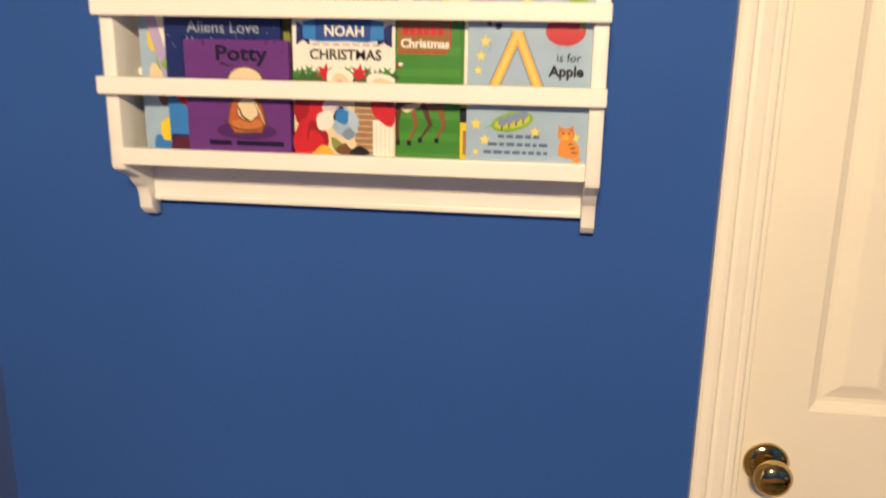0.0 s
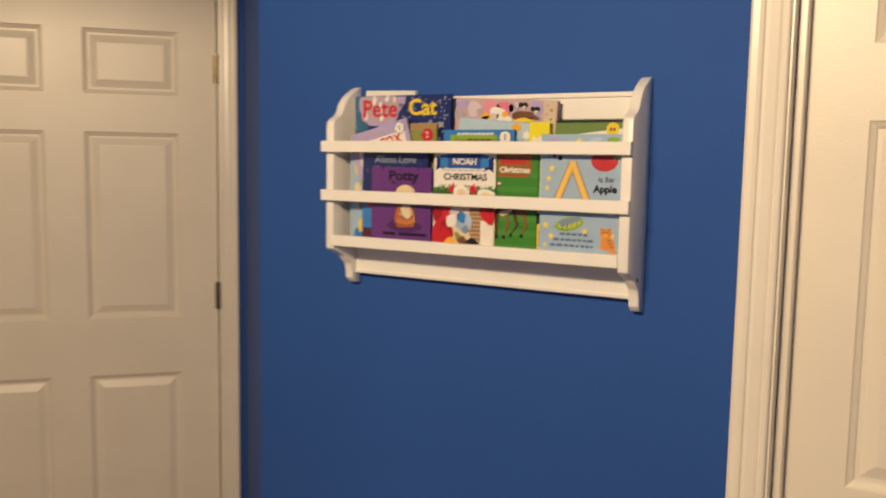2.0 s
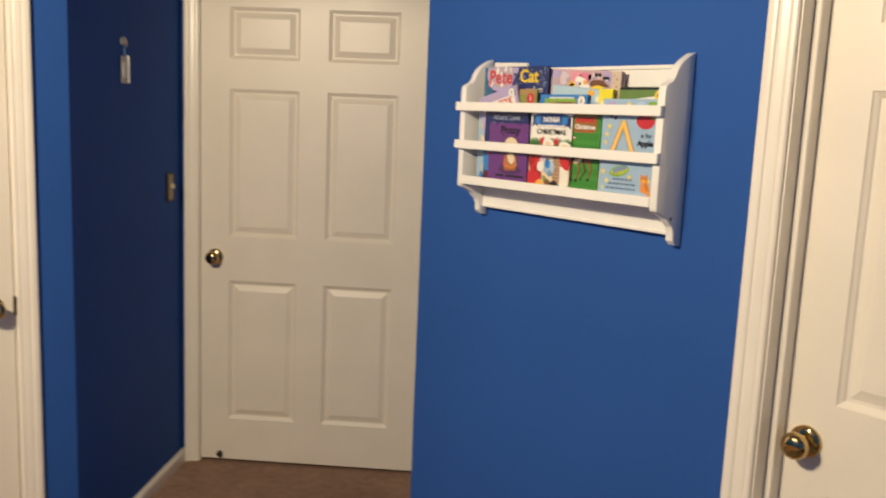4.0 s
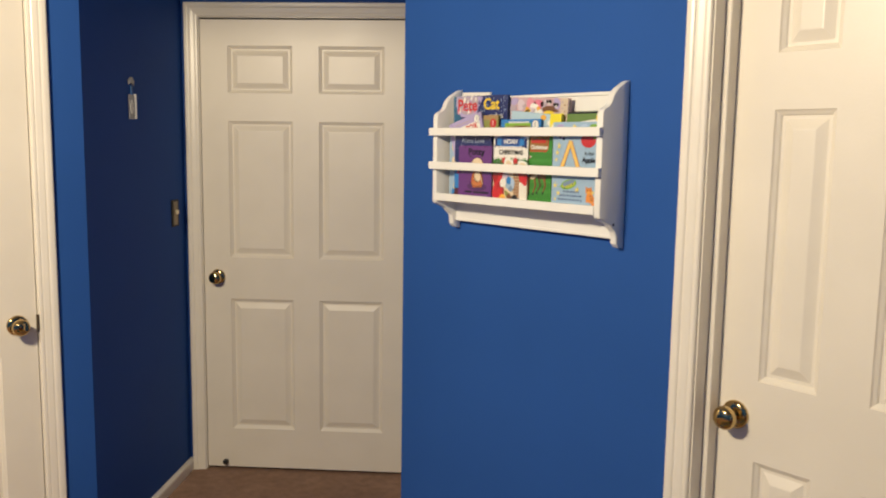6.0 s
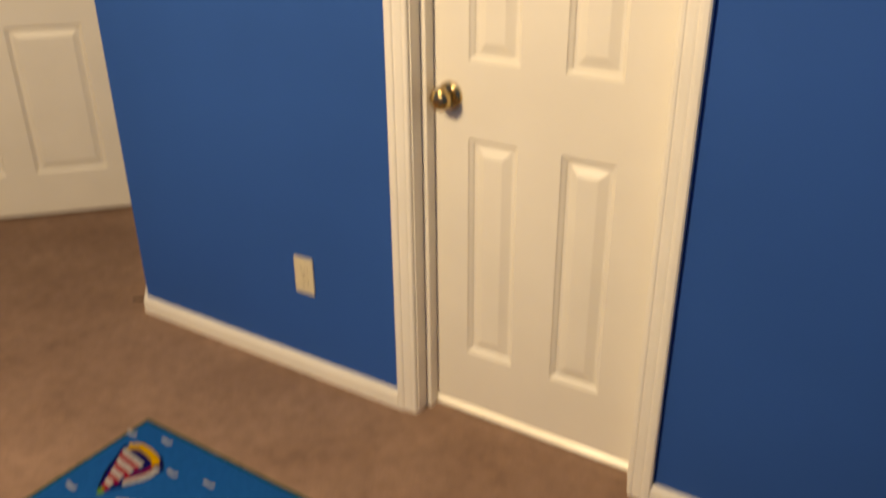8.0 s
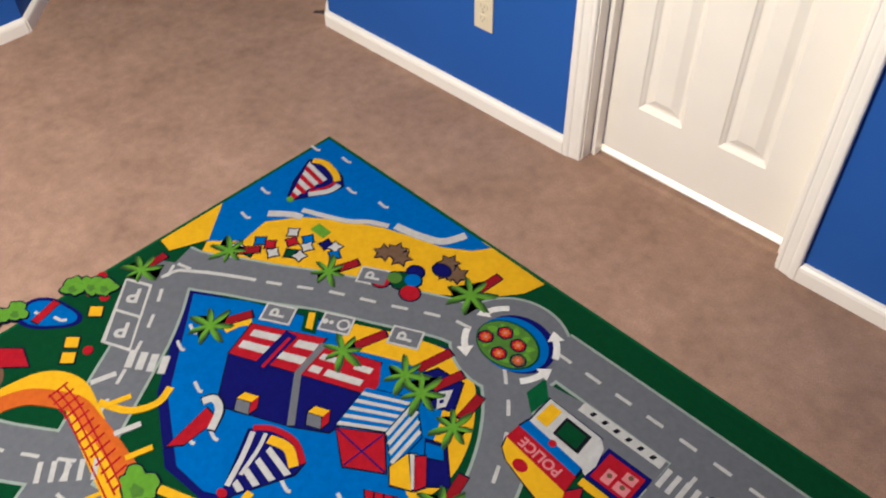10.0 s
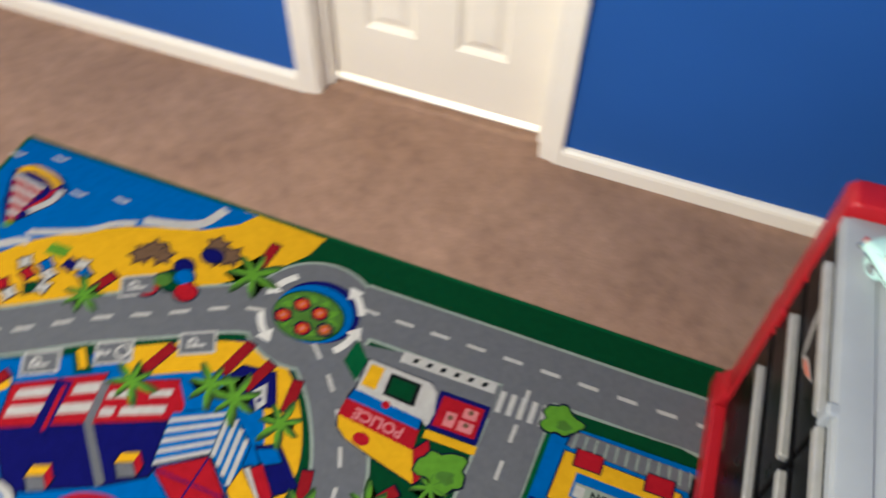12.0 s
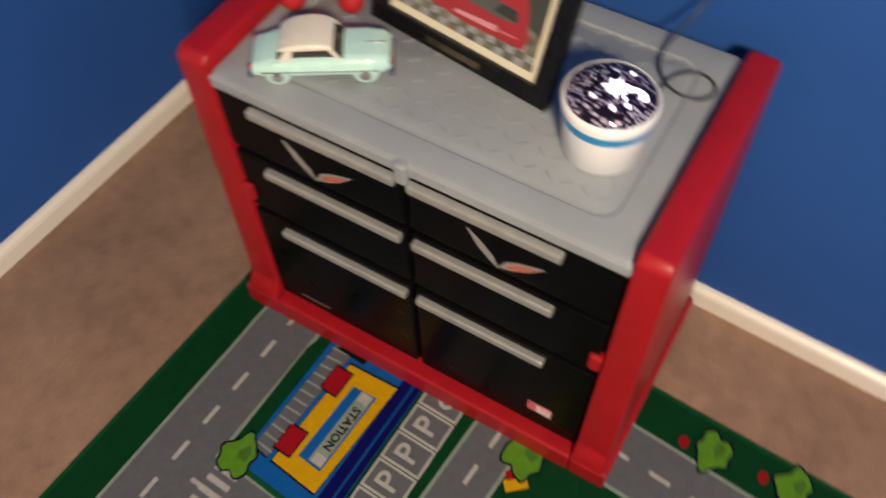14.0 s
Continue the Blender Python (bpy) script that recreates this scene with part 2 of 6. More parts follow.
def add_hinge(parent, x, z, face, tall=0.09):
    bm = bmesh.new()
    for k in range(5):
        piece = bm_turned([(0.0, 0), (0.0062, 0), (0.0062, tall / 5 - 0.0008), (0.0, tall / 5 - 0.0008)], 12)
        bmesh.ops.translate(piece, verts=piece.verts[:], vec=(x, face - 0.005, z - tall / 2 + k * tall / 5))
        join(bm, piece)
    bm_box(x - 0.012, x - 0.001, face - 0.002, face + 0.001, z - tall / 2, z + tall / 2, bm=bm)
    bm_box(x + 0.001, x + 0.010, face - 0.002, face + 0.001, z - tall / 2, z + tall / 2, bm=bm)
    part("hinge", bm, HINGE, parent, "dull brass hinge with a pin")


# the diagonal entry door, hung on its far side
entry = empty("door_1", DIAG_POSE, "closed white six-panel entry door with brass knob and hinges", "door", kind="structure")
part("door_frame", bm_jamb(-0.003, DW + 0.004, D2H, 0.115), TRIM, entry)
part("casing", bm_casing(-0.003, DW + 0.004, D2H), TRIM, entry)
add_door_leaf(entry, 0.0, DW, 0.002, 0.015, 2.037, 0.120, 0.116)
add_knob(entry, 0.062, 0.905, 0.002)
for z in (0.300, 1.062, 1.814):
    add_hinge(entry, DW + 0.002, z, 0.0)
bm = bm_turned([(0, 0), (0.011, 0), (0.012, -0.004), (0.012, -0.016), (0.008, -0.02), (0, -0.02)], 16, "y")
stop = part("door_stop", bm, RUBBER, entry, "small black rubber stop")
stop.location = (0.085, 0.0, 0.040)

# the narrow closet door, set back in its jamb
closet = empty("door_2", pose(0, 0, 0), "closed white six-panel closet door set back in its jamb", "door", kind="structure")
FACE2 = 0.076
part("door_frame", bm_jamb(D2L, D2R, D2H, 0.10), TRIM, closet)
part("door_stop_strip", bm_stop(D2L, D2R, D2H, 0.040, FACE2 - 0.001, 0.015), TRIM, closet)
part("casing", bm_casing(D2L, D2R, D2H), TRIM, closet)
add_door_leaf(closet, D2L + 0.001, D2R - 0.014, FACE2, 0.023, 2.044, 0.109, 0.110)
# white strip added under the leaf to catch the closet light in the gap
part("gap_light_strip", bm_box(D2L, D2R, FACE2 - 0.006, 0.14, 0.0, 0.008, 0.002, 1), TRIM, closet)
add_knob(closet, D2L + 0.060, 0.905, FACE2)

# the third door, in the wall on the left
WEST_POSE = Matrix(((0, -1, 0, LEFT), (1, 0, 0, 0), (0, 0, 1, 0), (0, 0, 0, 1)))   # x along +y, y into the wall
side_door = empty("door_3", WEST_POSE, "closed white six-panel door with brass knob", "door", kind="structure")
part("door_frame", bm_jamb(D3B, D3A, D2H, 0.1), TRIM, side_door)
part("casing", bm_casing(D3B, D3A, D2H), TRIM, side_door)
add_door_leaf(side_door, D3B + 0.003, D3A - 0.003, 0.003, 0.015, 2.04, 0.112, 0.110)
add_knob(side_door, D3A - 0.063, 0.905, 0.003)
part("latch_plate", bm_box(D3A - 0.006, D3A + 0.003, -0.0075, 0.0, 0.878, 0.935, 0.001, 1), HINGE, side_door, "brass latch plate")


def baseboard(name, a, b):
    """A white board along the foot of a wall from a to b, standing out to the left of the way."""
    a, b = Vector((*a, 0)), Vector((*b, 0))
    w = (b - a).normalized()
    m = Matrix(((w.x, -w.y, 0, a.x), (w.y, w.x, 0, a.y), (0, 0, 1, 0), (0, 0, 0, 1)))
    shape = [(0, 0), (0.018, 0), (0.0175, 0.038), (0.015, 0.046), (0.008, 0.052), (0.0, 0.054)]
    ob = mesh_object(name, bm_prism(shape, 0, (b - a).length, "x"), TRIM)
    ob.matrix_basis = m
    return tagged(ob, "white painted baseboard along the blue wall", "baseboard", kind="structure")


baseboard("baseboard_north_a", (D2L - 0.063, 0), (-0.004, 0))
baseboard("baseboard_north_b", (RIGHT, 0), (D2R + 0.063, 0))
baseboard("baseboard_east", (RIGHT, BACK), (RIGHT, -0.013))
baseboard("baseboard_south", (LEFT, BACK), (RIGHT - 0.013, BACK))
baseboard("baseboard_west_a", C_LEFT, (LEFT, D3A + 0.060))
baseboard("baseboard_west_b", (LEFT, D3B - 0.060), (LEFT, BACK + 0.013))
baseboard("baseboard_entry_left", P_LEFT, (C_LEFT[0] + 0.004, C_LEFT[1] - 0.004))
baseboard("baseboard_entry_right", (0.0, 0.0), (INNER[0] + 0.014 * N.x, INNER[1] + 0.014 * N.y))


# ---------------------------------------------------------------- flat pictures, letters
def paint(name, colour, rough=0.30):
    return material("print_" + name, colour, rough, vary=0.08, scale=30)


WHITE = paint("white", (0.80, 0.79, 0.74))
CREAM = paint("cream", (0.75, 0.62, 0.42))
BLACK = paint("black", (0.012, 0.012, 0.016))
PURPLE = paint("purple", (0.13, 0.035, 0.21))
NAVY = paint("navy", (0.010, 0.022, 0.13))
SKY = paint("sky_blue", (0.33, 0.47, 0.62))
MIDBLUE = paint("mid_blue", (0.03, 0.20, 0.55))
RED_INK = paint("red", (0.55, 0.02, 0.03))
GREEN_INK = paint("green", (0.045, 0.22, 0.03))
LIME = paint("lime", (0.22, 0.42, 0.05))
OLIVE = paint("olive", (0.25, 0.27, 0.07))
YELLOW_INK = paint("yellow", (0.80, 0.58, 0.05))
AMBER = paint("amber", (0.80, 0.42, 0.06))
PINK = paint("pink", (0.72, 0.28, 0.36))
LILAC = paint("lilac", (0.42, 0.36, 0.60))
BROWN_INK = paint("brown", (0.16, 0.07, 0.03))
NAVY_INK = paint("night_ink", (0.010, 0.006, 0.030))
PALE_BLUE = paint("pale_blue", (0.42, 0.55, 0.72))
BRICK_INK = paint("brick_brown", (0.34, 0.19, 0.10))
STEEL = paint("steel_blue", (0.20, 0.28, 0.40))
SAND_INK = paint("sand_yellow", (0.80, 0.56, 0.16))
PAPER = material("paper_edges", (0.72, 0.68, 0.58), 0.8, vary=0.15, scale=90)


def lettering(name, words, size, mat, parent, x, y, z, m=None, squeeze=1.0, bold=0.0):
    """Raised letters in the upright x-z plane, facing -y, centred on (x, z)."""
    data = bpy.data.curves.new(name, "FONT")
    data.body, data.size, data.align_x, data.align_y = words, size, "CENTER", "CENTER"
    data.extrude, data.resolution_u, data.offset = 0.0003, 3, bold
    ob = new(name, data)
    bpy.context.view_layer.update()
    mesh = bpy.data.meshes.new_from_object(ob.evaluated_get(bpy.context.evaluated_depsgraph_get()))
    bpy.data.objects.remove(ob)
    bpy.data.curves.remove(data)
    mesh.materials.clear()
    mesh.materials.append(mat)
    ob = new(name, mesh)
    ob.parent = parent
    ob.matrix_basis = m or (pose(x, y, z, 90, 0, 0) @ Matrix.Diagonal((squeeze, 1, 1, 1)))
    return ob


def blob(cx, cz, rx, rz, steps=20, turn=0.0, lumps=0, depth=0.0):
    out = []
    for k in range(steps):
        a = 2 * math.pi * k / steps
        r = 1 + depth * math.cos(lumps * a)
        x, z = rx * r * math.cos(a), rz * r * math.sin(a)
        t = radians(turn)
        out.append((cx + x * math.cos(t) - z * math.sin(t), cz + x * math.sin(t) + z * math.cos(t)))
    return out


def star(cx, cz, r, inner=0.45, points=5, turn=90):
    return [(cx + r * (1 if k % 2 == 0 else inner) * math.cos(radians(turn) + math.pi * k / points), cz + r * (1 if k % 2 == 0 else inner) * math.sin(radians(turn) + math.pi * k / points)) for k in range(2 * points)]


def rect(x0, x1, z0, z1):
    return [(x0, z0), (x1, z0), (x1, z1), (x0, z1)]


# ---------------------------------------------------------------- wall bookshelf
SX0, SX1 = 0.254, 0.881
shelf = empty("wall_bookshelf", pose(0.013, 0, 0), "white painted wooden wall bookshelf with rails, full of children's books", "bookshelf")
side = [(-0.003, 1.267), (-0.018, 1.270), (-0.028, 1.280), (-0.029, 1.297), (-0.034, 1.311), (-0.045, 1.320), (-0.050, 1.328), (-0.060, 1.333), (-0.074, 1.340),
        (-0.084, 1.345), (-0.086, 1.352), (-0.086, 1.590), (-0.084, 1.600), (-0.077, 1.606), (-0.066, 1.611), (-0.059, 1.620), (-0.055, 1.632), (-0.047, 1.645),
        (-0.037, 1.655), (-0.026, 1.662), (-0.014, 1.670), (-0.003, 1.674)]
for x in (SX0, SX1 - 0.018):
    ob = part("side_panel", bm_prism([(y * 1.14, z) for y, z in side], x, x + 0.018, "x", 0.0015), SHELFWHITE, shelf)
    smooth_by_angle(ob, 50)
for z, over, tall in ((1.5500, 0.006, 0.022), (1.4540, 0.006, 0.022), (1.3630, -0.018, 0.022)):
    part("front_rail", bm_box(SX0 - over * 0.7, SX1 + min(over, 0.0015), -0.1115 if over > 0 else -0.1000, -0.0985 if over > 0 else -0.0870, z - tall / 2, z + tall / 2, 0.002), SHELFWHITE, shelf)
part("bottom_board", bm_box(SX0 + 0.018, SX1 - 0.018, -0.0865, -0.003, 1.3545, 1.3572, 0.001, 1), SHELFWHITE, shelf)
part("rear_ledge", bm_box(SX0 + 0.018, SX1 - 0.018, -0.040, -0.003, 1.462, 1.472, 0.001, 1), SHELFWHITE, shelf)
bm = bm_box(SX0 + 0.018, SX1 - 0.018, -0.020, -0.003, 1.602, 1.640, 0.002)
bm_box(SX0 + 0.018, SX1 - 0.018, -0.023, -0.003, 1.640, 1.649, 0.002, bm=bm)
bm_box(SX0 + 0.018, SX1 - 0.018, -0.014, -0.003, 1.470, 1.602, bm=bm)
part("top_backboard", bm, SHELFWHITE, shelf)
bm = bm_box(SX0 + 0.018, SX1 - 0.018, -0.020, -0.003, 1.292, 1.355, 0.0015)
bm_box(SX0 + 0.018, SX1 - 0.018, -0.023, -0.003, 1.290, 1.298, 0.002, bm=bm)
part("lower_backboard", bm, SHELFWHITE, shelf)
for x in (SX0, SX1):
    for z in (1.328,):
        bm = bm_turned([(0, -0.001), (0.0035, -0.001), (0.0035, 0.0012), (0, 0.0012)], 10, "x")
        screw = part("screw_hole", bm, BLACK, shelf)
        screw.location = (x, -0.045, z)


def book(x0, x1, z0, z1, y, thick, mat, label, lean=0.0, roll=0.0):
    """A book standing with its cover to the room; its own origin is the lower left corner of the cover."""
    ob = empty("book", pose(x0, y, z0, lean, roll, 0), label, "book", "books on the wall shelf")
    w, h = x1 - x0, z1 - z0
    part("cover", bm_box(0, w, 0, 0.0012, 0, h, 0.0004, 1), mat, ob)
    part("pages", bm_box(0.001, w - 0.003, 0.0012, thick - 0.001, 0.002, h - 0.002), PAPER, ob)
    part("back_cover", bm_box(0, w, thick - 0.001, thick, 0, h), mat, ob)
    return ob


def ink(ob, name, points, mat, lift=1):
    """A printed shape lying on a book's cover."""
    part(name, bm_prism(points, -0.0003 * lift - 0.0002, 0.0002, "y"), mat, ob)


def words(ob, text, size, mat, x, z, lift=4, squeeze=1.0, turn=0.0, bold=0.0):
    lettering("title", text, size, mat, ob, x, 0, z, pose(x, -0.0003 * lift, z, 90, turn, 0) @ Matrix.Diagonal((squeeze, 1, 1, 1)), bold=bold)


# back row, standing on the rear ledge
b = book(0.310, 0.428, 1.474, 1.664, -0.030, 0.006, WHITE, "plain white book back standing behind the others", roll=1.5)
b = book(0.303, 0.525, 1.474, 1.651, -0.050, 0.008, NAVY, "navy picture book with a red and yellow title and dots")
TEAL_INK = paint("deep_teal", (0.02, 0.12, 0.24))
ink(b, "cover_picture", [(0.0, 0.0), (0.05, 0.0), (0.030, 0.12), (0.012, 0.160), (0.012, 0.177), (0.0, 0.177)], TEAL_INK, 1)
for k in range(64):
    ink(b, "dot", blob(random.uniform(0.110, 0.219), random.uniform(0.085, 0.174), 0.0011, 0.0016, 8), PALE_BLUE, 2)
for k in range(10):
    ink(b, "dot", blob(random.uniform(0.003, 0.012), random.uniform(0.10, 0.174), 0.0010, 0.0012, 8), PALE_BLUE, 2)
CLOUD = paint("cloud_grey", (0.44, 0.36, 0.42))
ink(b, "cover_picture", [(0.012, 0.176), (0.010, 0.152), (0.022, 0.130), (0.034, 0.119), (0.070, 0.116), (0.098, 0.124), (0.106, 0.146), (0.118, 0.160), (0.122, 0.174), (0.060, 0.176)], LILAC, 3)
ink(b, "cover_picture", [(0.016, 0.174), (0.015, 0.154), (0.026, 0.136), (0.046, 0.126), (0.080, 0.126), (0.096, 0.140), (0.104, 0.158), (0.104, 0.173)], CLOUD, 4)
for k in range(26):
    ink(b, "cover_picture", blob(random.uniform(0.020, 0.100), random.uniform(0.132, 0.172), random.uniform(0.002, 0.005), random.uniform(0.004, 0.009), 10, random.uniform(-20, 20), 3, 0.15),
        (PINK, WHITE, LILAC, CLOUD, WHITE)[k % 5], 5 + 0.02 * k)
words(b, "Pete", 0.0465, RED_INK, 0.061, 0.150, 8, bold=0.0008)
words(b, "the", 0.012, NAVY, 0.114, 0.158, 8)
words(b, "Cat", 0.0430, YELLOW_INK, 0.160, 0.152, 8, bold=0.0010)
words(b, "cool cat", 0.0190, WHITE, 0.180, 0.1205, 8, squeeze=0.92)
b = book(0.527, 0.733, 1.482, 1.644, -0.046, 0.010, paint("rose", (0.55, 0.38, 0.42)), "wide pink picture book with round animal shapes", roll=2.5)
PALE, HOT = paint("pale_lilac", (0.62, 0.53, 0.60)), paint("hot_pink", (0.70, 0.20, 0.30))
for x, z, rx, rz, m, lift, turn in ((0.014, 0.150, 0.014, 0.010, LILAC, 2, 20), (0.010, 0.132, 0.012, 0.010, CLOUD, 3, 0), (0.040, 0.142, 0.014, 0.015, PALE, 3, 10), (0.052, 0.138, 0.007, 0.006, CLOUD, 4, 40),
                                    (0.076, 0.146, 0.018, 0.013, PINK, 3, -15), (0.102, 0.144, 0.018, 0.013, HOT, 3, 10), (0.088, 0.138, 0.016, 0.009, WHITE, 4, 0), (0.078, 0.128, 0.014, 0.008, PALE, 5, 15), (0.102, 0.127, 0.016, 0.008, WHITE, 5, -10),
                                    (0.060, 0.122, 0.018, 0.006, YELLOW_INK, 6, 25), (0.064, 0.130, 0.008, 0.007, AMBER, 6, 0), (0.104, 0.134, 0.006, 0.005, AMBER, 6, 0), (0.122, 0.146, 0.012, 0.009, CLOUD, 3, 30), (0.128, 0.152, 0.006, 0.005, PALE, 4, 0),
                                    (0.138, 0.134, 0.022, 0.007, BROWN_INK, 5, 8), (0.156, 0.132, 0.018, 0.005, BROWN_INK, 6, -14), (0.140, 0.123, 0.020, 0.006, YELLOW_INK, 6, 12), (0.150, 0.117, 0.016, 0.005, LIME, 7, 5), (0.166, 0.146, 0.012, 0.016, LILAC, 2, 0),
                                    (0.172, 0.124, 0.010, 0.010, CLOUD, 3, 0)):
    ink(b, "cover_picture", blob(x, z, rx, rz, 18, turn, 3, 0.10), m, lift)
for x, z in ((0.140, 0.150), (0.164, 0.143)):                        # dark ears and eyes
    for dx in (-0.0045, 0.0045):
        ink(b, "cover_picture", blob(x + dx, z + 0.002, 0.0048, 0.0045, 12), BLACK, 8)
    ink(b, "cover_picture", blob(x + 0.003, z - 0.003, 0.0036, 0.0030, 10), WHITE, 9)
    ink(b, "cover_picture", blob(x + 0.004, z - 0.003, 0.0014, 0.0016, 8), BLACK, 10)
ink(b, "cover_picture", rect(0.181, 0.205, 0.06, 0.161), paint("beige", (0.60, 0.50, 0.38)), 4)
for k in range(5):
    ink(b, "dot", blob(0.187 + 0.008 * (k % 2), 0.152 - 0.008 * k, 0.0028, 0.0024, 8), BRICK_INK if k % 2 else CLOUD, 5)
b = book(0.731, 0.879, 1.474, 1.599, -0.046, 0.008, GREEN_INK, "green board book with a yellow face and a painted dark gap line on top")
# black band paints the shaded gap above the book onto its cover
ink(b, "cover_picture", rect(0, 0.148, 0.1215, 0.125), BLACK, 2)
ink(b, "cover_picture", rect(0, 0.148, 0.094, 0.1212), paint("moss", (0.15, 0.25, 0.07)))
ink(b, "cover_picture", [(0.050, 0.102), (0.128, 0.111), (0.128, 0.094), (0.050, 0.094)], WHITE, 2)
ink(b, "cover_picture", blob(0.111, 0.110, 0.0115, 0.0115), YELLOW_INK, 3)
for k in range(2):
    ink(b, "text_line", rect(0.106 + 0.006 * k, 0.110 + 0.006 * k, 0.107, 0.112), BROWN_INK, 4)
# middle row, leaning on the top rail
b = book(0.360, 0.497, 1.3585, 1.5785, -0.068, 0.005, LILAC, "tilted lilac reader with red letters on white", roll=-15)
ink(b, "cover_picture", rect(0.014, 0.128, 0.0, 0.199), WHITE)
ink(b, "text_line", rect(0.026, 0.090, 0.2060, 0.2085), CLOUD, 2)
ink(b, "badge", blob(0.119, 0.205, 0.0115, 0.0115), NAVY, 3)
ink(b, "badge", blob(0.119, 0.205, 0.0106, 0.0106), WHITE, 4)
words(b, "1", 0.014, NAVY, 0.119, 0.205, 6)
words(b, "FOX", 0.024, RED_INK, 0.094, 0.186, bold=0.0006)
for k, (x, z, m) in enumerate(((0.030, 0.150, YELLOW_INK), (0.050, 0.150, AMBER), (0.020, 0.120, LIME), (0.016, 0.070, AMBER), (0.034, 0.090, PINK))):
    ink(b, "cover_picture", blob(x, z, 0.012, 0.016, 14, 30 * k, 3, 0.15), m, 2 + 0.1 * k)
b = book(0.442, 0.501, 1.420, 1.596, -0.061, 0.005, OLIVE, "olive green reader with a red numbered badge")
ink(b, "cover_picture", rect(0.0, 0.059, 0.163, 0.176), paint("tan_band", (0.36, 0.24, 0.10)))
ink(b, "badge", blob(0.039, 0.154, 0.0125, 0.0125), RED_INK, 2)
words(b, "2", 0.016, WHITE, 0.039, 0.154, 5)
b = book(0.534, 0.690, 1.428, 1.608, -0.058, 0.005, SKY, "light blue paperback picture book with a maroon edge", roll=5)
ink(b, "cover_picture", rect(0.0, 0.150, 0.15, 0.178), paint("pale_sky", (0.42, 0.58, 0.68)))
ink(b, "cover_picture", rect(0.149, 0.156, 0.10, 0.180), paint("maroon", (0.13, 0.015, 0.03)), 2)
ink(b, "cover_picture", blob(0.118, 0.170, 0.010, 0.007), AMBER, 2)
ink(b, "cover_picture", star(0.139, 0.158, 0.010, 0.5, 6), WHITE, 2)
b = book(0.522, 0.668, 1.420, 1.583, -0.070, 0.006, MIDBLUE, "bright blue reader with a green banner and badge")
ink(b, "banner", rect(0.015, 0.112, 0.135, 0.154), LIME)
ink(b, "banner", [(0.024, 0.135), (0.112, 0.135), (0.112, 0.147), (0.024, 0.147)], OLIVE, 2)
for k in range(9):
    ink(b, "text_line", rect(0.030 + 0.0085 * k, 0.036 + 0.0085 * k, 0.1535, 0.1575), WHITE, 2)
for k in range(4):
    ink(b, "text_line", rect(0.052 + 0.0125 * k, 0.062 + 0.0125 * k, 0.139, 0.1465), BROWN_INK, 3)
ink(b, "badge", blob(0.128, 0.149, 0.0118, 0.0118), NAVY, 2)
ink(b, "badge", blob(0.128, 0.149, 0.0110, 0.0110), WHITE, 3)
words(b, "1", 0.0165, NAVY, 0.128, 0.149, 6)
b = book(0.694, 0.733, 1.420, 1.596, -0.064, 0.008, paint("lemon", (0.80, 0.70, 0.04)), "narrow yellow book with a white patch")
ink(b, "cover_picture", [(0.008, 0.13), (0.034, 0.13), (0.034, 0.151), (0.028, 0.146), (0.021, 0.152), (0.015, 0.146), (0.008, 0.152)], WHITE)
# front row, standing on the bottom board
FRONT_Z = 1.3575
b = book(0.300, 0.346, FRONT_Z, 1.545, -0.062, 0.005, SKY, "narrow picture book in many colours")
for k, m in enumerate((MIDBLUE, YELLOW_INK, SKY, BROWN_INK, CREAM, LIME, YELLOW_INK, LIME)):
    ink(b, "cover_picture", blob(0.022 + 0.010 * (k % 2), 0.015 + 0.023 * k, 0.012, 0.015, 12, lumps=3, depth=0.15), m, 1 + 0.1 * k)
b = book(0.342, 0.494, FRONT_Z, 1.548, -0.078, 0.006, NAVY, "dark navy picture book behind a purple one")
words(b, "Aliens Love", 0.0200, paint("dim_blue", (0.34, 0.40, 0.52)), 0.078, 0.1685)
words(b, "U", 0.014, bpy.data.materials["print_dim_blue"], 0.034, 0.152)
for k in range(18):
    ink(b, "dot", blob(random.uniform(0.004, 0.148), random.uniform(0.140, 0.188), 0.0008, 0.0008, 8), SKY, 1)
ink(b, "cover_picture", rect(0.0, 0.034, 0.034, 0.104), MIDBLUE, 1)
ink(b, "cover_picture", blob(0.024, 0.082, 0.010, 0.014, 14, 20, 4, 0.2), RED_INK, 2)
ink(b, "cover_picture", blob(0.024, 0.094, 0.008, 0.007, 12, 0, 3, 0.2), WHITE, 3)
ink(b, "cover_picture", blob(0.018, 0.014, 0.020, 0.018, 14, 0, 3, 0.1), paint("plum", (0.09, 0.015, 0.035)), 2)
b = book(0.371, 0.507, FRONT_Z, 1.512, -0.088, 0.009, PURPLE, "purple board book with a seated baby shape")
words(b, "Potty", 0.0255, NAVY_INK, 0.0745, 0.1375, squeeze=1.22, bold=0.0006)
ink(b, "cover_picture", [(0.056, 0.124), (0.050, 0.128), (0.046, 0.125), (0.048, 0.122), (0.050, 0.125), (0.056, 0.122), (0.066, 0.123)], BLACK, 1)
ink(b, "cover_picture", blob(0.078, 0.042, 0.040, 0.011), paint("dark_purple", (0.075, 0.020, 0.125)), 1)
ink(b, "cover_picture", blob(0.079, 0.104, 0.0235, 0.0185), BROWN_INK, 2)
ink(b, "cover_picture", blob(0.079, 0.104, 0.0220, 0.0170), CREAM, 3)
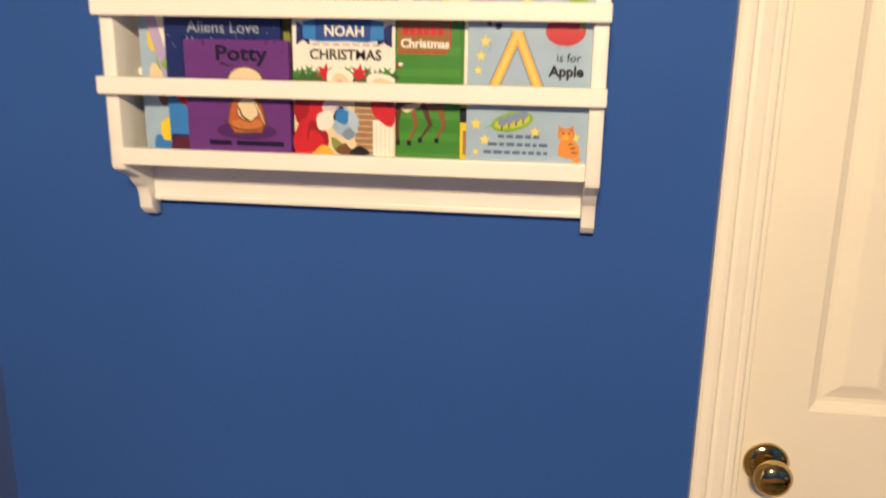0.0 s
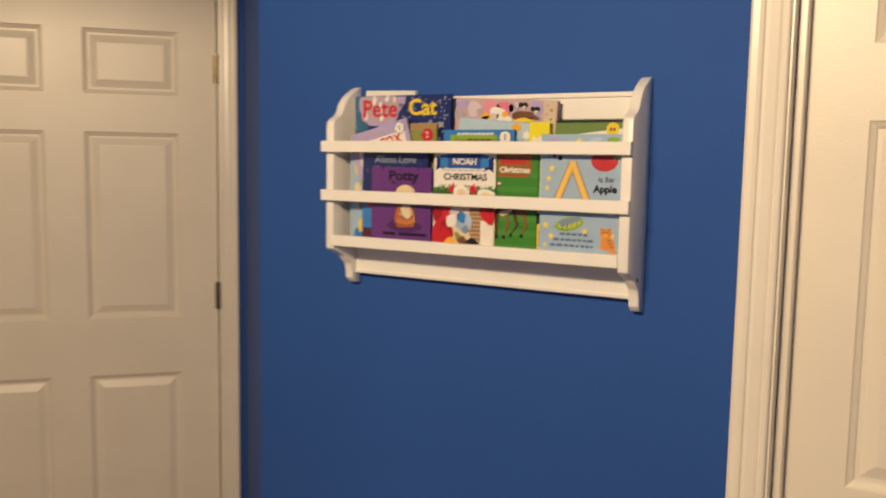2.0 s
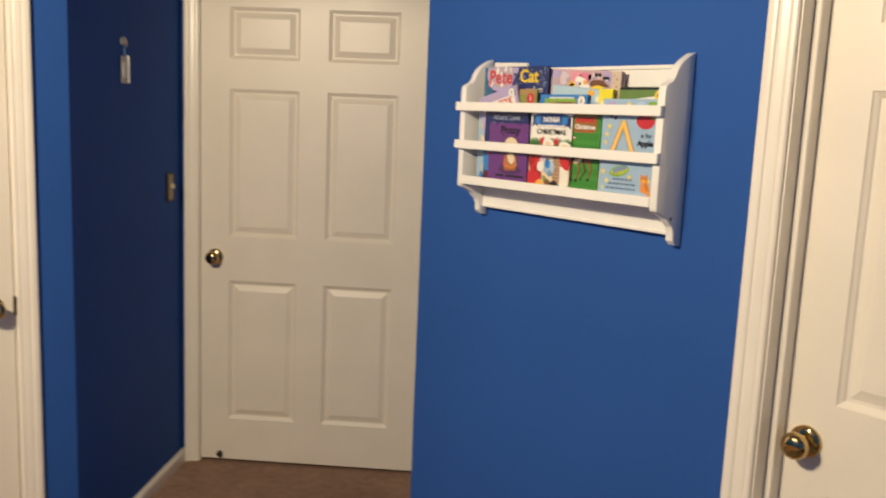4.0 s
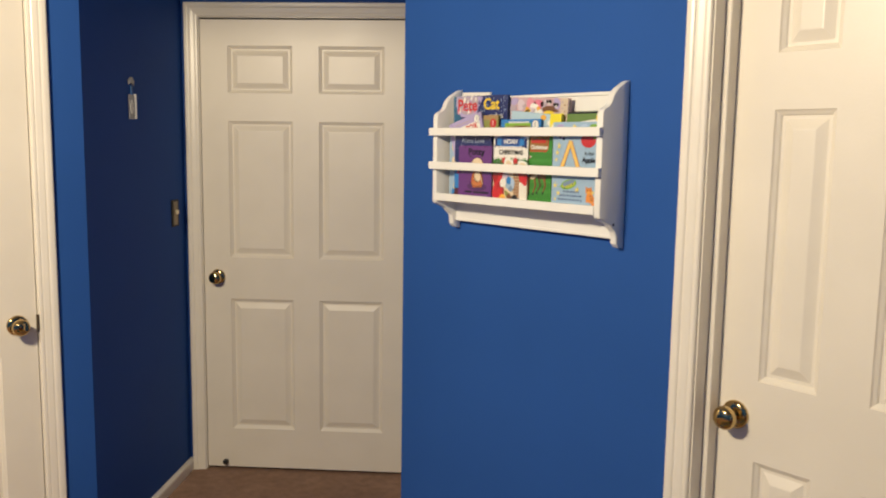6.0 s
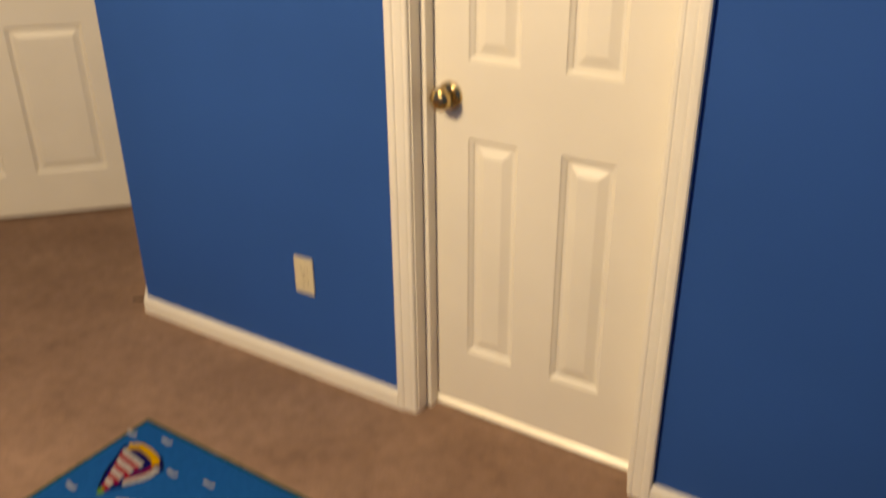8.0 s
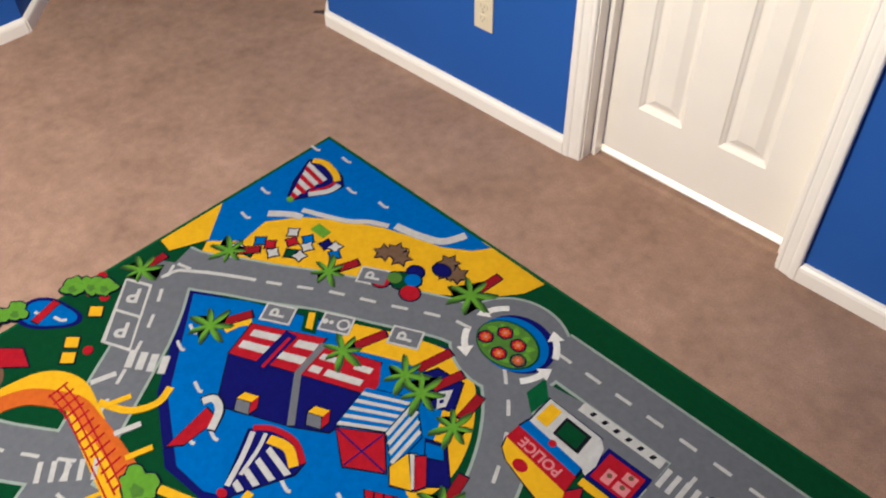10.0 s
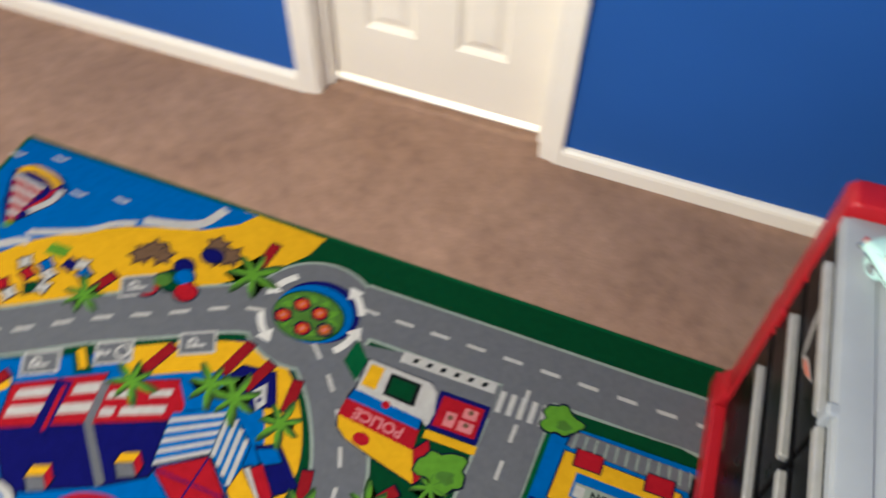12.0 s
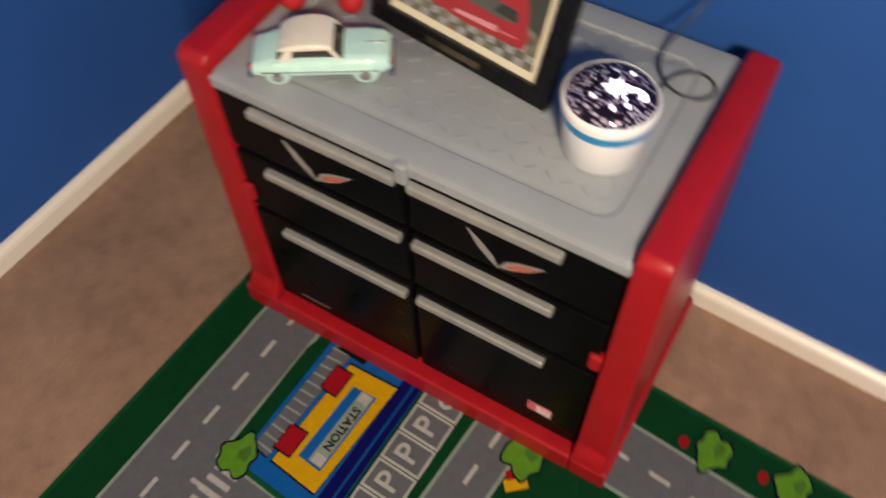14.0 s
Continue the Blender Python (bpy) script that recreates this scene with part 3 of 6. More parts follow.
ink(b, "cover_picture", [(0.053, 0.052), (0.056, 0.070), (0.062, 0.084), (0.094, 0.084), (0.102, 0.070), (0.105, 0.052), (0.098, 0.040), (0.062, 0.038)], BROWN_INK, 2)
ink(b, "cover_picture", [(0.055, 0.052), (0.058, 0.069), (0.063, 0.082), (0.093, 0.082), (0.100, 0.069), (0.103, 0.052), (0.097, 0.042), (0.063, 0.040)], paint("rust", (0.50, 0.12, 0.04)), 3)
ink(b, "cover_picture", blob(0.079, 0.050, 0.0225, 0.0075, 18), BROWN_INK, 3.6)
ink(b, "cover_picture", blob(0.079, 0.051, 0.0210, 0.0065, 18), paint("rust_pale", (0.56, 0.19, 0.06)), 3.9)
ink(b, "cover_picture", [(0.066, 0.062), (0.067, 0.078), (0.074, 0.084), (0.090, 0.084), (0.095, 0.076), (0.095, 0.062), (0.086, 0.054), (0.074, 0.055)], BROWN_INK, 4.4)
ink(b, "cover_picture", [(0.0675, 0.063), (0.0685, 0.077), (0.0745, 0.0825), (0.0895, 0.0825), (0.0935, 0.0755), (0.0935, 0.063), (0.0855, 0.0555), (0.0745, 0.0565)], CREAM, 5)
ink(b, "cover_picture", [(0.068, 0.072), (0.072, 0.060), (0.082, 0.053), (0.084, 0.055), (0.074, 0.062), (0.070, 0.073)], BROWN_INK, 6)
ink(b, "cover_picture", [(0.092, 0.080), (0.100, 0.064), (0.104, 0.050), (0.101, 0.050), (0.098, 0.062), (0.090, 0.076)], BROWN_INK, 6)
ink(b, "cover_picture", [(0.0925, 0.078), (0.099, 0.064), (0.103, 0.051), (0.1018, 0.051), (0.0984, 0.062), (0.091, 0.076)], CREAM, 7)
for x0, x1 in ((0.028, 0.057), (0.064, 0.126)):
    ink(b, "name_bar", rect(x0, x1, 0.0235, 0.0295), NAVY_INK, 1)
b = book(0.511, 0.640, FRONT_Z, 1.545, -0.085, 0.007, WHITE, "white holiday picture book with a blue ribbon title")
ink(b, "ribbon", [(0.005, 0.150), (0.014, 0.156), (0.022, 0.150), (0.022, 0.178), (0.014, 0.173), (0.006, 0.177)], NAVY)
ink(b, "ribbon", [(0.107, 0.150), (0.115, 0.154), (0.125, 0.148), (0.125, 0.176), (0.115, 0.172), (0.107, 0.178)], NAVY)
ink(b, "ribbon", [(0.014, 0.158), (0.034, 0.154), (0.065, 0.155), (0.096, 0.154), (0.115, 0.158), (0.115, 0.178), (0.096, 0.182), (0.065, 0.184), (0.034, 0.182), (0.014, 0.178)], MIDBLUE, 2)
ink(b, "ribbon", [(0.030, 0.156), (0.065, 0.157), (0.098, 0.156), (0.100, 0.180), (0.065, 0.182), (0.030, 0.180)], paint("royal", (0.020, 0.075, 0.30)), 3)
words(b, "NOAH", 0.0168, WHITE, 0.066, 0.1665, 6, bold=0.0004)
for k in range(7):
    ink(b, "text_line", rect(0.026 + 0.0125 * k, 0.035 + 0.0125 * k, 0.1500, 0.1520), CLOUD, 1)
words(b, "CHRISTMAS", 0.0172, BLACK, 0.067, 0.1385, bold=0.0003)
ink(b, "cover_picture", rect(0.0, 0.129, 0.104, 0.116), paint("pine", (0.05, 0.13, 0.035)))
for k in range(16):
    ink(b, "cover_picture", star(0.004 + 0.0082 * k, 0.115 + 0.002 * (k % 3), 0.008, 0.35, 5, 24 * k), (GREEN_INK, bpy.data.materials["print_pine"])[k % 2], 2 + 0.05 * k)
for x in (0.041, 0.084):
    ink(b, "cover_picture", star(x, 0.117, 0.012, 0.45, 6, 20), RED_INK, 4)
for x, z, rx, rz, m, lift in ((0.059, 0.112, 0.017, 0.012, WHITE, 5), (0.060, 0.108, 0.010, 0.009, CREAM, 6), (0.060, 0.104, 0.005, 0.005, PINK, 7), (0.110, 0.109, 0.018, 0.009, WHITE, 5), (0.112, 0.106, 0.012, 0.006, CREAM, 6)):
    ink(b, "cover_picture", blob(x, z, rx, rz, 16, 0, 3, 0.08), m, lift)
ink(b, "cover_picture", rect(0, 0.129, 0.0, 0.098), CREAM)
ink(b, "fireplace", rect(0.078, 0.112, 0.016, 0.086), BRICK_INK, 2)
for k in range(9):
    ink(b, "brick_line", rect(0.078, 0.112, 0.022 + 0.0075 * k, 0.0230 + 0.0075 * k), CREAM, 3)
ink(b, "column", rect(0.101, 0.127, 0.0, 0.060), WHITE, 4)
for k in range(4):
    ink(b, "column_line", rect(0.1050 + 0.0055 * k, 0.1060 + 0.0055 * k, 0.0, 0.058), CREAM, 5)
DEEPRED = paint("deep_red", (0.34, 0.012, 0.018))
for x, z, rx, rz, m, lift, turn in ((0.022, 0.070, 0.020, 0.024, RED_INK, 3, -18), (0.034, 0.082, 0.014, 0.012, RED_INK, 3.3, 20), (0.010, 0.074, 0.010, 0.020, DEEPRED, 3.6, -10), (0.040, 0.058, 0.011, 0.013, WHITE, 5, -35), (0.050, 0.074, 0.013, 0.014, PALE, 4, 0),
                                    (0.012, 0.030, 0.013, 0.028, RED_INK, 4, 0), (0.030, 0.036, 0.013, 0.022, DEEPRED, 4.2, 20), (0.028, 0.030, 0.010, 0.016, RED_INK, 4.4, 20), (0.010, 0.008, 0.010, 0.007, WHITE, 5, 0), (0.038, 0.016, 0.012, 0.011, AMBER, 5.2, 0),
                                    (0.066, 0.056, 0.017, 0.020, SKY, 4, 20), (0.062, 0.064, 0.009, 0.010, MIDBLUE, 5, 25), (0.076, 0.058, 0.006, 0.015, PALE_BLUE, 5.3, 10), (0.070, 0.042, 0.008, 0.007, STEEL, 5.6, 0), (0.114, 0.076, 0.014, 0.024, RED_INK, 6, 25),
                                    (0.122, 0.086, 0.007, 0.010, DEEPRED, 6.5, 0), (0.056, 0.026, 0.006, 0.013, OLIVE, 5, 35), (0.066, 0.022, 0.012, 0.008, BROWN_INK, 5.2, 0), (0.084, 0.018, 0.012, 0.009, BLACK, 5.4, 0), (0.074, 0.030, 0.006, 0.006, CREAM, 5.8, 0),
                                    (0.054, 0.008, 0.030, 0.006, BROWN_INK, 4.8, 0), (0.098, 0.010, 0.010, 0.008, STEEL, 6, 0)):
    ink(b, "cover_picture", blob(x, z, rx, rz, 16, turn, 4, 0.08), m, lift)
b = book(0.639, 0.720, FRONT_Z, 1.549, -0.080, 0.009, GREEN_INK, "green striped holiday book with a reindeer shape")
for k in range(6):
    ink(b, "cover_picture", rect(0, 0.081, 0.010 + 0.026 * k, 0.020 + 0.026 * k), paint("grass", (0.06, 0.26, 0.04)))
ink(b, "title_panel", [(0.003, 0.142), (0.062, 0.142), (0.068, 0.150), (0.069, 0.182), (0.062, 0.187), (0.003, 0.187)], RED_INK, 2)
ink(b, "title_panel", [(0.003, 0.144), (0.061, 0.144), (0.066, 0.151), (0.067, 0.181), (0.061, 0.185), (0.003, 0.185)], paint("old_gold", (0.28, 0.13, 0.028)), 3)
words(b, "Christmas", 0.0145, WHITE, 0.037, 0.1535, 6, bold=0.0005)
for k in range(6):
    ink(b, "text_line", rect(0.010 + 0.0085 * k, 0.0165 + 0.0085 * k, 0.1640, 0.1755 - 0.003 * (k % 2)), RED_INK, 4)
FAWN, DARKFAWN = paint("fawn_brown", (0.24, 0.10, 0.035)), paint("dark_fawn", (0.10, 0.04, 0.018))
ink(b, "reindeer", [(0.0, 0.100), (0.018, 0.096), (0.048, 0.096), (0.060, 0.090), (0.062, 0.076), (0.050, 0.072), (0.030, 0.077), (0.012, 0.070), (0.002, 0.074)], FAWN, 3)
ink(b, "reindeer", [(0.006, 0.076), (0.014, 0.070), (0.030, 0.077), (0.034, 0.084), (0.016, 0.080)], CREAM, 5)
for x, low, skew, m in ((0.006, 0.030, -0.004, DARKFAWN), (0.020, 0.030, 0.006, FAWN), (0.034, 0.034, 0.010, DARKFAWN), (0.055, 0.034, 0.006, FAWN)):
    ink(b, "reindeer", [(x - 0.0045, 0.084), (x + 0.0045, 0.084), (x + skew + 0.0026, 0.056), (x - 0.0008, low + 0.004), (x - 0.0040, low + 0.004), (x + skew - 0.0020, 0.056)], m, 4)
    ink(b, "hoof", rect(x - 0.0050, x, low, low + 0.006), BLACK, 4.5)
ink(b, "reindeer", blob(0.005, 0.128, 0.005, 0.004, 12, 30), FAWN, 5)
ink(b, "reindeer", blob(0.007, 0.129, 0.003, 0.002), WHITE, 6)
b = book(0.720, 0.730, FRONT_Z, 1.545, -0.078, 0.010, YELLOW_INK, "thin yellow and white book spine")
ink(b, "cover_picture", rect(0.0, 0.009, 0.085, 0.187), GREEN_INK)
ink(b, "cover_picture", rect(0.004, 0.0085, 0.10, 0.187), WHITE, 2)
ink(b, "cover_picture", rect(0.0, 0.008, 0.060, 0.078), BLACK, 2)
ink(b, "cover_picture", rect(0.004, 0.009, 0.020, 0.050), BRICK_INK, 2)
b = book(0.729, 0.877, FRONT_Z, 1.574, -0.088, 0.010, SKY, "light blue alphabet book with a large yellow letter")
for turn, mat_a, half, lift in ((1, STEEL, 0.0078, 1), (1, AMBER, 0.0058, 2.5), (1, SAND_INK, 0.0030, 4), (-1, STEEL, 0.0078, 1), (-1, AMBER, 0.0058, 2.5), (-1, SAND_INK, 0.0030, 4)):
    ink(b, "big_letter_stroke", [(0.059 - turn * 0.001 - half, 0.171), (0.059 - turn * 0.001 + half, 0.171), (0.059 + turn * 0.034 + half, 0.087), (0.059 + turn * 0.034 - half, 0.087)], mat_a, lift + (0.5 if turn < 0 else 0))
ink(b, "big_letter_bar", rect(0.036, 0.082, 0.100, 0.107), AMBER, 3.2)
words(b, "is for", 0.0140, BLACK, 0.120, 0.1405)
words(b, "Apple", 0.0170, BLACK, 0.118, 0.1245, bold=0.0006)
ink(b, "apple", blob(0.115, 0.172, 0.0225, 0.0185, 22, 0, 2, 0.05), paint("apple_red", (0.52, 0.035, 0.04)))
ink(b, "cover_picture", blob(0.134, 0.178, 0.005, 0.003, 12, 60), LIME, 2)
ink(b, "leaf", blob(0.056, 0.064, 0.026, 0.012, 16, 14), LIME)
ink(b, "leaf", blob(0.056, 0.064, 0.022, 0.008, 16, 14), paint("leaf_yellow", (0.50, 0.55, 0.08)), 1.5)
ink(b, "leaf", [(0.031, 0.058), (0.022, 0.055), (0.032, 0.061)], LIME, 1.5)
for k in range(4):
    ink(b, "caterpillar", blob(0.044 + 0.0085 * k, 0.064 + 0.0030 * k, 0.0058, 0.0058, 12), STEEL, 2.5 + 0.1 * k)
    ink(b, "caterpillar", rect(0.043 + 0.0085 * k, 0.0445 + 0.0085 * k, 0.053 + 0.0030 * k, 0.060 + 0.0030 * k), NAVY, 2.4)
PALE_YELLOW = paint("pale_yellow", (0.80, 0.70, 0.22))
for x, z, r in ((0.021, 0.158, 0.0078), (0.016, 0.141, 0.0070), (0.013, 0.124, 0.0060), (0.012, 0.060, 0.0078), (0.023, 0.041, 0.0072), (0.084, 0.052, 0.0074), (0.133, 0.047, 0.0060), (0.012, 0.026, 0.0048), (0.069, 0.205, 0.0070)):
    ink(b, "star", star(x, z, r), YELLOW_INK, 1)
    ink(b, "star", star(x, z, r * 0.76), PALE_YELLOW, 2)
for k in range(5):
    ink(b, "caterpillar", blob(0.016 + 0.0050 * k, 0.184 - 0.002 * k, 0.004, 0.004), (BLACK, LILAC)[k % 2], 1 + 0.1 * k)
for x, m in ((0.022, LILAC), (0.098, PALE_BLUE), (0.128, LIME)):
    ink(b, "cover_picture", blob(x, 0.205, 0.012, 0.006, 14, 20, 3, 0.1), m, 1)
SLATE = paint("slate_blue", (0.10, 0.15, 0.27))
for k, wide in enumerate((0.023, 0.035, 0.040)):                      # small print that cannot be read
    x = 0.062 - wide
    while x < 0.060 + wide:
        step = random.uniform(0.007, 0.014)
        ink(b, "text_line", rect(x, min(x + step - 0.0025, 0.104), 0.0440 - 0.0098 * k, 0.0480 - 0.0098 * k), SLATE, 1)
        x += step
TAN = paint("orange_fur", (0.72, 0.27, 0.06))
CAT_X, CAT_Z = 0.113, 0.020
for pts, m, lift in (([(0.000, 0.004), (0.020, 0.000), (0.026, 0.006), (0.025, 0.016), (0.016, 0.026), (0.004, 0.026), (0.000, 0.016)], TAN, 1), (blob(0.0085, 0.030, 0.0105, 0.0080), TAN, 2), ([(-0.001, 0.033), (-0.001, 0.042), (0.005, 0.037)], TAN, 2),
                     ([(0.011, 0.037), (0.017, 0.042), (0.018, 0.033)], TAN, 2), (blob(0.0085, 0.027, 0.0045, 0.0030), AMBER, 3), ([(0.010, -0.005), (0.022, -0.007), (0.028, 0.000), (0.026, 0.004), (0.018, -0.002)], TAN, 2)):
    ink(b, "cat_shape", [(CAT_X + px, CAT_Z + pz) for px, pz in pts], m, lift)
for k in range(3):
    ink(b, "cat_stripe", rect(CAT_X + 0.016 - 0.002 * k, CAT_X + 0.023 - 0.003 * k, CAT_Z + 0.008 + 0.005 * k, CAT_Z + 0.0096 + 0.005 * k), BROWN_INK, 3)
for x in (0.0050, 0.0120):
    ink(b, "cat_eye", blob(CAT_X + x, CAT_Z + 0.032, 0.0011, 0.0013, 8), BLACK, 4)


# ---------------------------------------------------------------- small wall things
IVORY = material("ivory_plastic", (0.66, 0.58, 0.40), 0.35, vary=0.05, scale=20)
SLOT = material("tan_slot", (0.30, 0.25, 0.16), 0.6, vary=0.2, scale=60)
outlet = empty("wall_outlet", pose(0.729, 0, 0.333), "ivory plastic double wall socket in the blue wall", "outlet")
part("cover_plate", bm_box(-0.035, 0.035, -0.006, 0, -0.057, 0.057, 0.0025, 2), IVORY, outlet)
for z in (-0.0195, 0.0195):
    face = bm_prism(blob(0, z, 0.0175, 0.0145, 20), -0.0085, -0.005, "y", 0.0008)
    socket = part("socket", face, IVORY, outlet)
    for x in (-0.0065, 0.0065):
        part("slot", bm_box(x - 0.001, x + 0.001, -0.0088, -0.008, z - 0.002, z + 0.006), SLOT, socket)
    part("slot", bm_box(-0.002, 0.002, -0.0088, -0.008, z - 0.010, z - 0.006), SLOT, socket)
part("screw", bm_turned([(0, -0.0075), (0.003, -0.007), (0.003, -0.005), (0, -0.005)], 12, "y"), HINGE, outlet)

# a frame for things on the dark wall: x along the wall towards the room, y out of it
ENTRY_LEFT = Matrix(((N.x, U.x, 0, P_LEFT[0]), (N.y, U.y, 0, P_LEFT[1]), (0, 0, 1, 0), (0, 0, 0, 1)))


def along_left(d, z):
    return ENTRY_LEFT @ pose(d, 0, z, 0, 0, 0)


PLATE = material("tan_switch_plate", (0.26, 0.20, 0.13), 0.3, 0.6, vary=0.2, scale=40)
switch = empty("light_switch", along_left(0.132, 1.200), "brown metal light switch plate on the dark blue wall", "switch")
part("cover_plate", bm_box(-0.038, 0.038, 0, 0.006, -0.058, 0.058, 0.0025, 2), RUBBER, switch)
part("inner_plate", bm_box(-0.020, 0.026, 0.005, 0.008, -0.050, 0.050, 0.001, 1), PLATE, switch)
part("toggle", bm_box(-0.006, 0.006, 0.006, 0.020, -0.004, 0.014, 0.002, 1), IVORY, switch)
DULL = material("silver_tag", (0.40, 0.40, 0.42), 0.35, 0.4, vary=0.35, scale=60)
tag = empty("hanging_tag", along_left(0.540, 1.650), "small silver and white hook ornament on the dark blue wall", "ornament")
part("hook", bm_prism([(-0.018, 0.065), (-0.020, 0.085), (0.0, 0.098), (0.022, 0.088), (0.020, 0.070), (0.004, 0.076)], 0.0, 0.008, "y", 0.001), DULL, tag)
part("cord", bm_box(-0.012, 0.002, 0.001, 0.004, 0.030, 0.068, 0.001, 1), MIDBLUE, tag)
part("card", bm_box(-0.020, 0.026, 0.002, 0.007, -0.060, 0.032, 0.002, 1), DULL, tag)
part("card_edge", bm_box(-0.030, -0.020, 0.002, 0.012, -0.058, 0.036, 0.002, 1), WHITE, tag)
part("card_patch", bm_prism(blob(0.006, -0.015, 0.013, 0.026), 0.0065, 0.009, "y"), WHITE, tag)


# ---------------------------------------------------------------- toy dresser
RED = material("red_plastic", (0.355, 0.008, 0.015), 0.38, vary=0.14, scale=14, bump=0.10, bump_scale=500, spec=0.35)
GREY = material("grey_plastic", (0.30, 0.325, 0.35), 0.40, vary=0.10, scale=12, bump=0.10, bump_scale=350)
SALMON = material("salmon_decal", (0.52, 0.16, 0.10), 0.35, vary=0.25, scale=90)
DRAWER = material("black_plastic", (0.0030, 0.0030, 0.0035), 0.30, vary=0.2, scale=20, bump=0.05, bump_scale=400, spec=0.06)
SILVER = material("silver_strip", (0.52, 0.52, 0.50), 0.35, 0.55, vary=0.12, scale=50)
DX, DB = 2.255, 2.655          # front and back
YL, YR = -0.526, -1.265       # outer faces of the two red sides
dresser = empty("toy_dresser", pose(2.281, -0.531, 0.0075, 0, 0, 2.7) @ pose(-2.255, 0.526, 0), "red, black and grey plastic tool-chest dresser on the play rug", "dresser")
z0 = 0.0075
profile = [(DX - 0.018, 0.0), (DB, 0.0), (DB, 0.678), (DB - 0.010, 0.690), (DX + 0.012, 0.690), (DX, 0.678), (DX, 0.420), (DX + 0.002, 0.390), (DX, 0.376), (DX, 0.100), (DX - 0.012, 0.080), (DX - 0.018, 0.060)]
for a, b in ((YL, YL - 0.052), (YR, YR + 0.046)):
    bm = bmesh.new()
    splay = 0.018 if a == YL else -0.018
    rows = [[bm.verts.new((x, y + (splay * (1 - z / 0.69) if y in (YL, YR) else 0.0), z)) for x, z in profile] for y in (a, b)]
    bm.faces.new(rows[0]), bm.faces.new(rows[1])
    for i in range(len(profile)):
        j = (i + 1) % len(profile)
        bm.faces.new((rows[0][i], rows[0][j], rows[1][j], rows[1][i]))
    bmesh.ops.recalc_face_normals(bm, faces=bm.faces[:])
    bmesh.ops.bevel(bm, geom=[e for e in bm.edges if e.calc_face_angle(0) > 0.5], offset=0.006, segments=3, profile=0.5, affect="EDGES")
    smooth_by_angle(part("side_panel", bm, RED, dresser), 40)
for y0, y1 in ((YL + 0.026, YL - 0.052), (YR + 0.046, YR - 0.026)):
    part("foot_flange", bm_box(DX - 0.020, DB, min(y0, y1), max(y0, y1), 0.0, 0.058, 0.006, 3), RED, dresser)
part("base_rail", bm_box(DX - 0.020, DX + 0.03, YR + 0.046, YL - 0.052, 0.0, 0.060, 0.006, 3), RED, dresser)
for y in (YL - 0.052, YR + 0.046):
    s = -1 if y > -0.9 else 1
    part("side_tab", bm_box(DX - 0.006, DX + 0.03, min(y, y + s * 0.020), max(y, y + s * 0.020), 0.385, 0.425, 0.005, 2), RED, dresser)
yl, yr = YL - 0.053, YR + 0.047
part("body", bm_box(DX + 0.018, DB - 0.004, yr, yl, 0.01, 0.640), DRAWER, dresser)
part("back_panel", bm_box(DB - 0.004, DB, yr, yl, 0.01, 0.643), RED, dresser)
mid = (yl + yr) / 2
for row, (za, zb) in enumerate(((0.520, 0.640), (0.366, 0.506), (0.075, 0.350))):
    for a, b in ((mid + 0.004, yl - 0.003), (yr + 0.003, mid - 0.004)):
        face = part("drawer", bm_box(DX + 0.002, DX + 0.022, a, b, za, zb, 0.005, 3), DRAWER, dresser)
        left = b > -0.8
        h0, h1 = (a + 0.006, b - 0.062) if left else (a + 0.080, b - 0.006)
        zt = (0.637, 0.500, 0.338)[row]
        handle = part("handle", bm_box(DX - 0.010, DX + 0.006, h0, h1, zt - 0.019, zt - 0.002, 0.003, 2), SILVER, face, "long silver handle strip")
        # black strip standing in for the shadow below the handle
        part("grip_shadow_strip", bm_box(DX - 0.004, DX + 0.003, h0 + 0.006, h1 - 0.006, zt - 0.029, zt - 0.019), DRAWER, face)
        if row == 0:
            c = (a + b) / 2 - (0.020 if left else 0.003)
            for pts, m, lift in (([(c + 0.066, 0.590), (c + 0.046, 0.573), (c + 0.024, 0.548), (c + 0.016, 0.526), (c + 0.030, 0.538), (c + 0.050, 0.560)], SILVER, 0),
                                 ([(c + 0.016, 0.530), (c + 0.006, 0.550), (c - 0.012, 0.561), (c - 0.052, 0.574), (c - 0.026, 0.549), (c - 0.006, 0.537)], SILVER, 0),
                                 ([(c + 0.006, 0.537), (c + 0.000, 0.549), (c - 0.014, 0.557), (c - 0.044, 0.569), (c - 0.024, 0.549), (c - 0.006, 0.540)], SALMON, 1)):
                part("emblem_wing", bm_prism(pts, DX + 0.0008 - 0.0006 * lift, DX + 0.004, "x"), m, face)
part("flag_sticker", bm_box(DX + 0.0005, DX + 0.004, -1.165, -1.120, 0.130, 0.160), paint("rose_sticker", (0.62, 0.14, 0.18)), dresser)
for k in range(3):
    part("flag_stripe", bm_box(DX + 0.0000, DX + 0.003, -1.163, -1.136, 0.134 + 0.009 * k, 0.138 + 0.009 * k), WHITE, dresser)
part("sticker_line", bm_box(DX + 0.0008, DX + 0.004, -0.70, -0.635, 0.100, 0.106), PLATE, dresser)
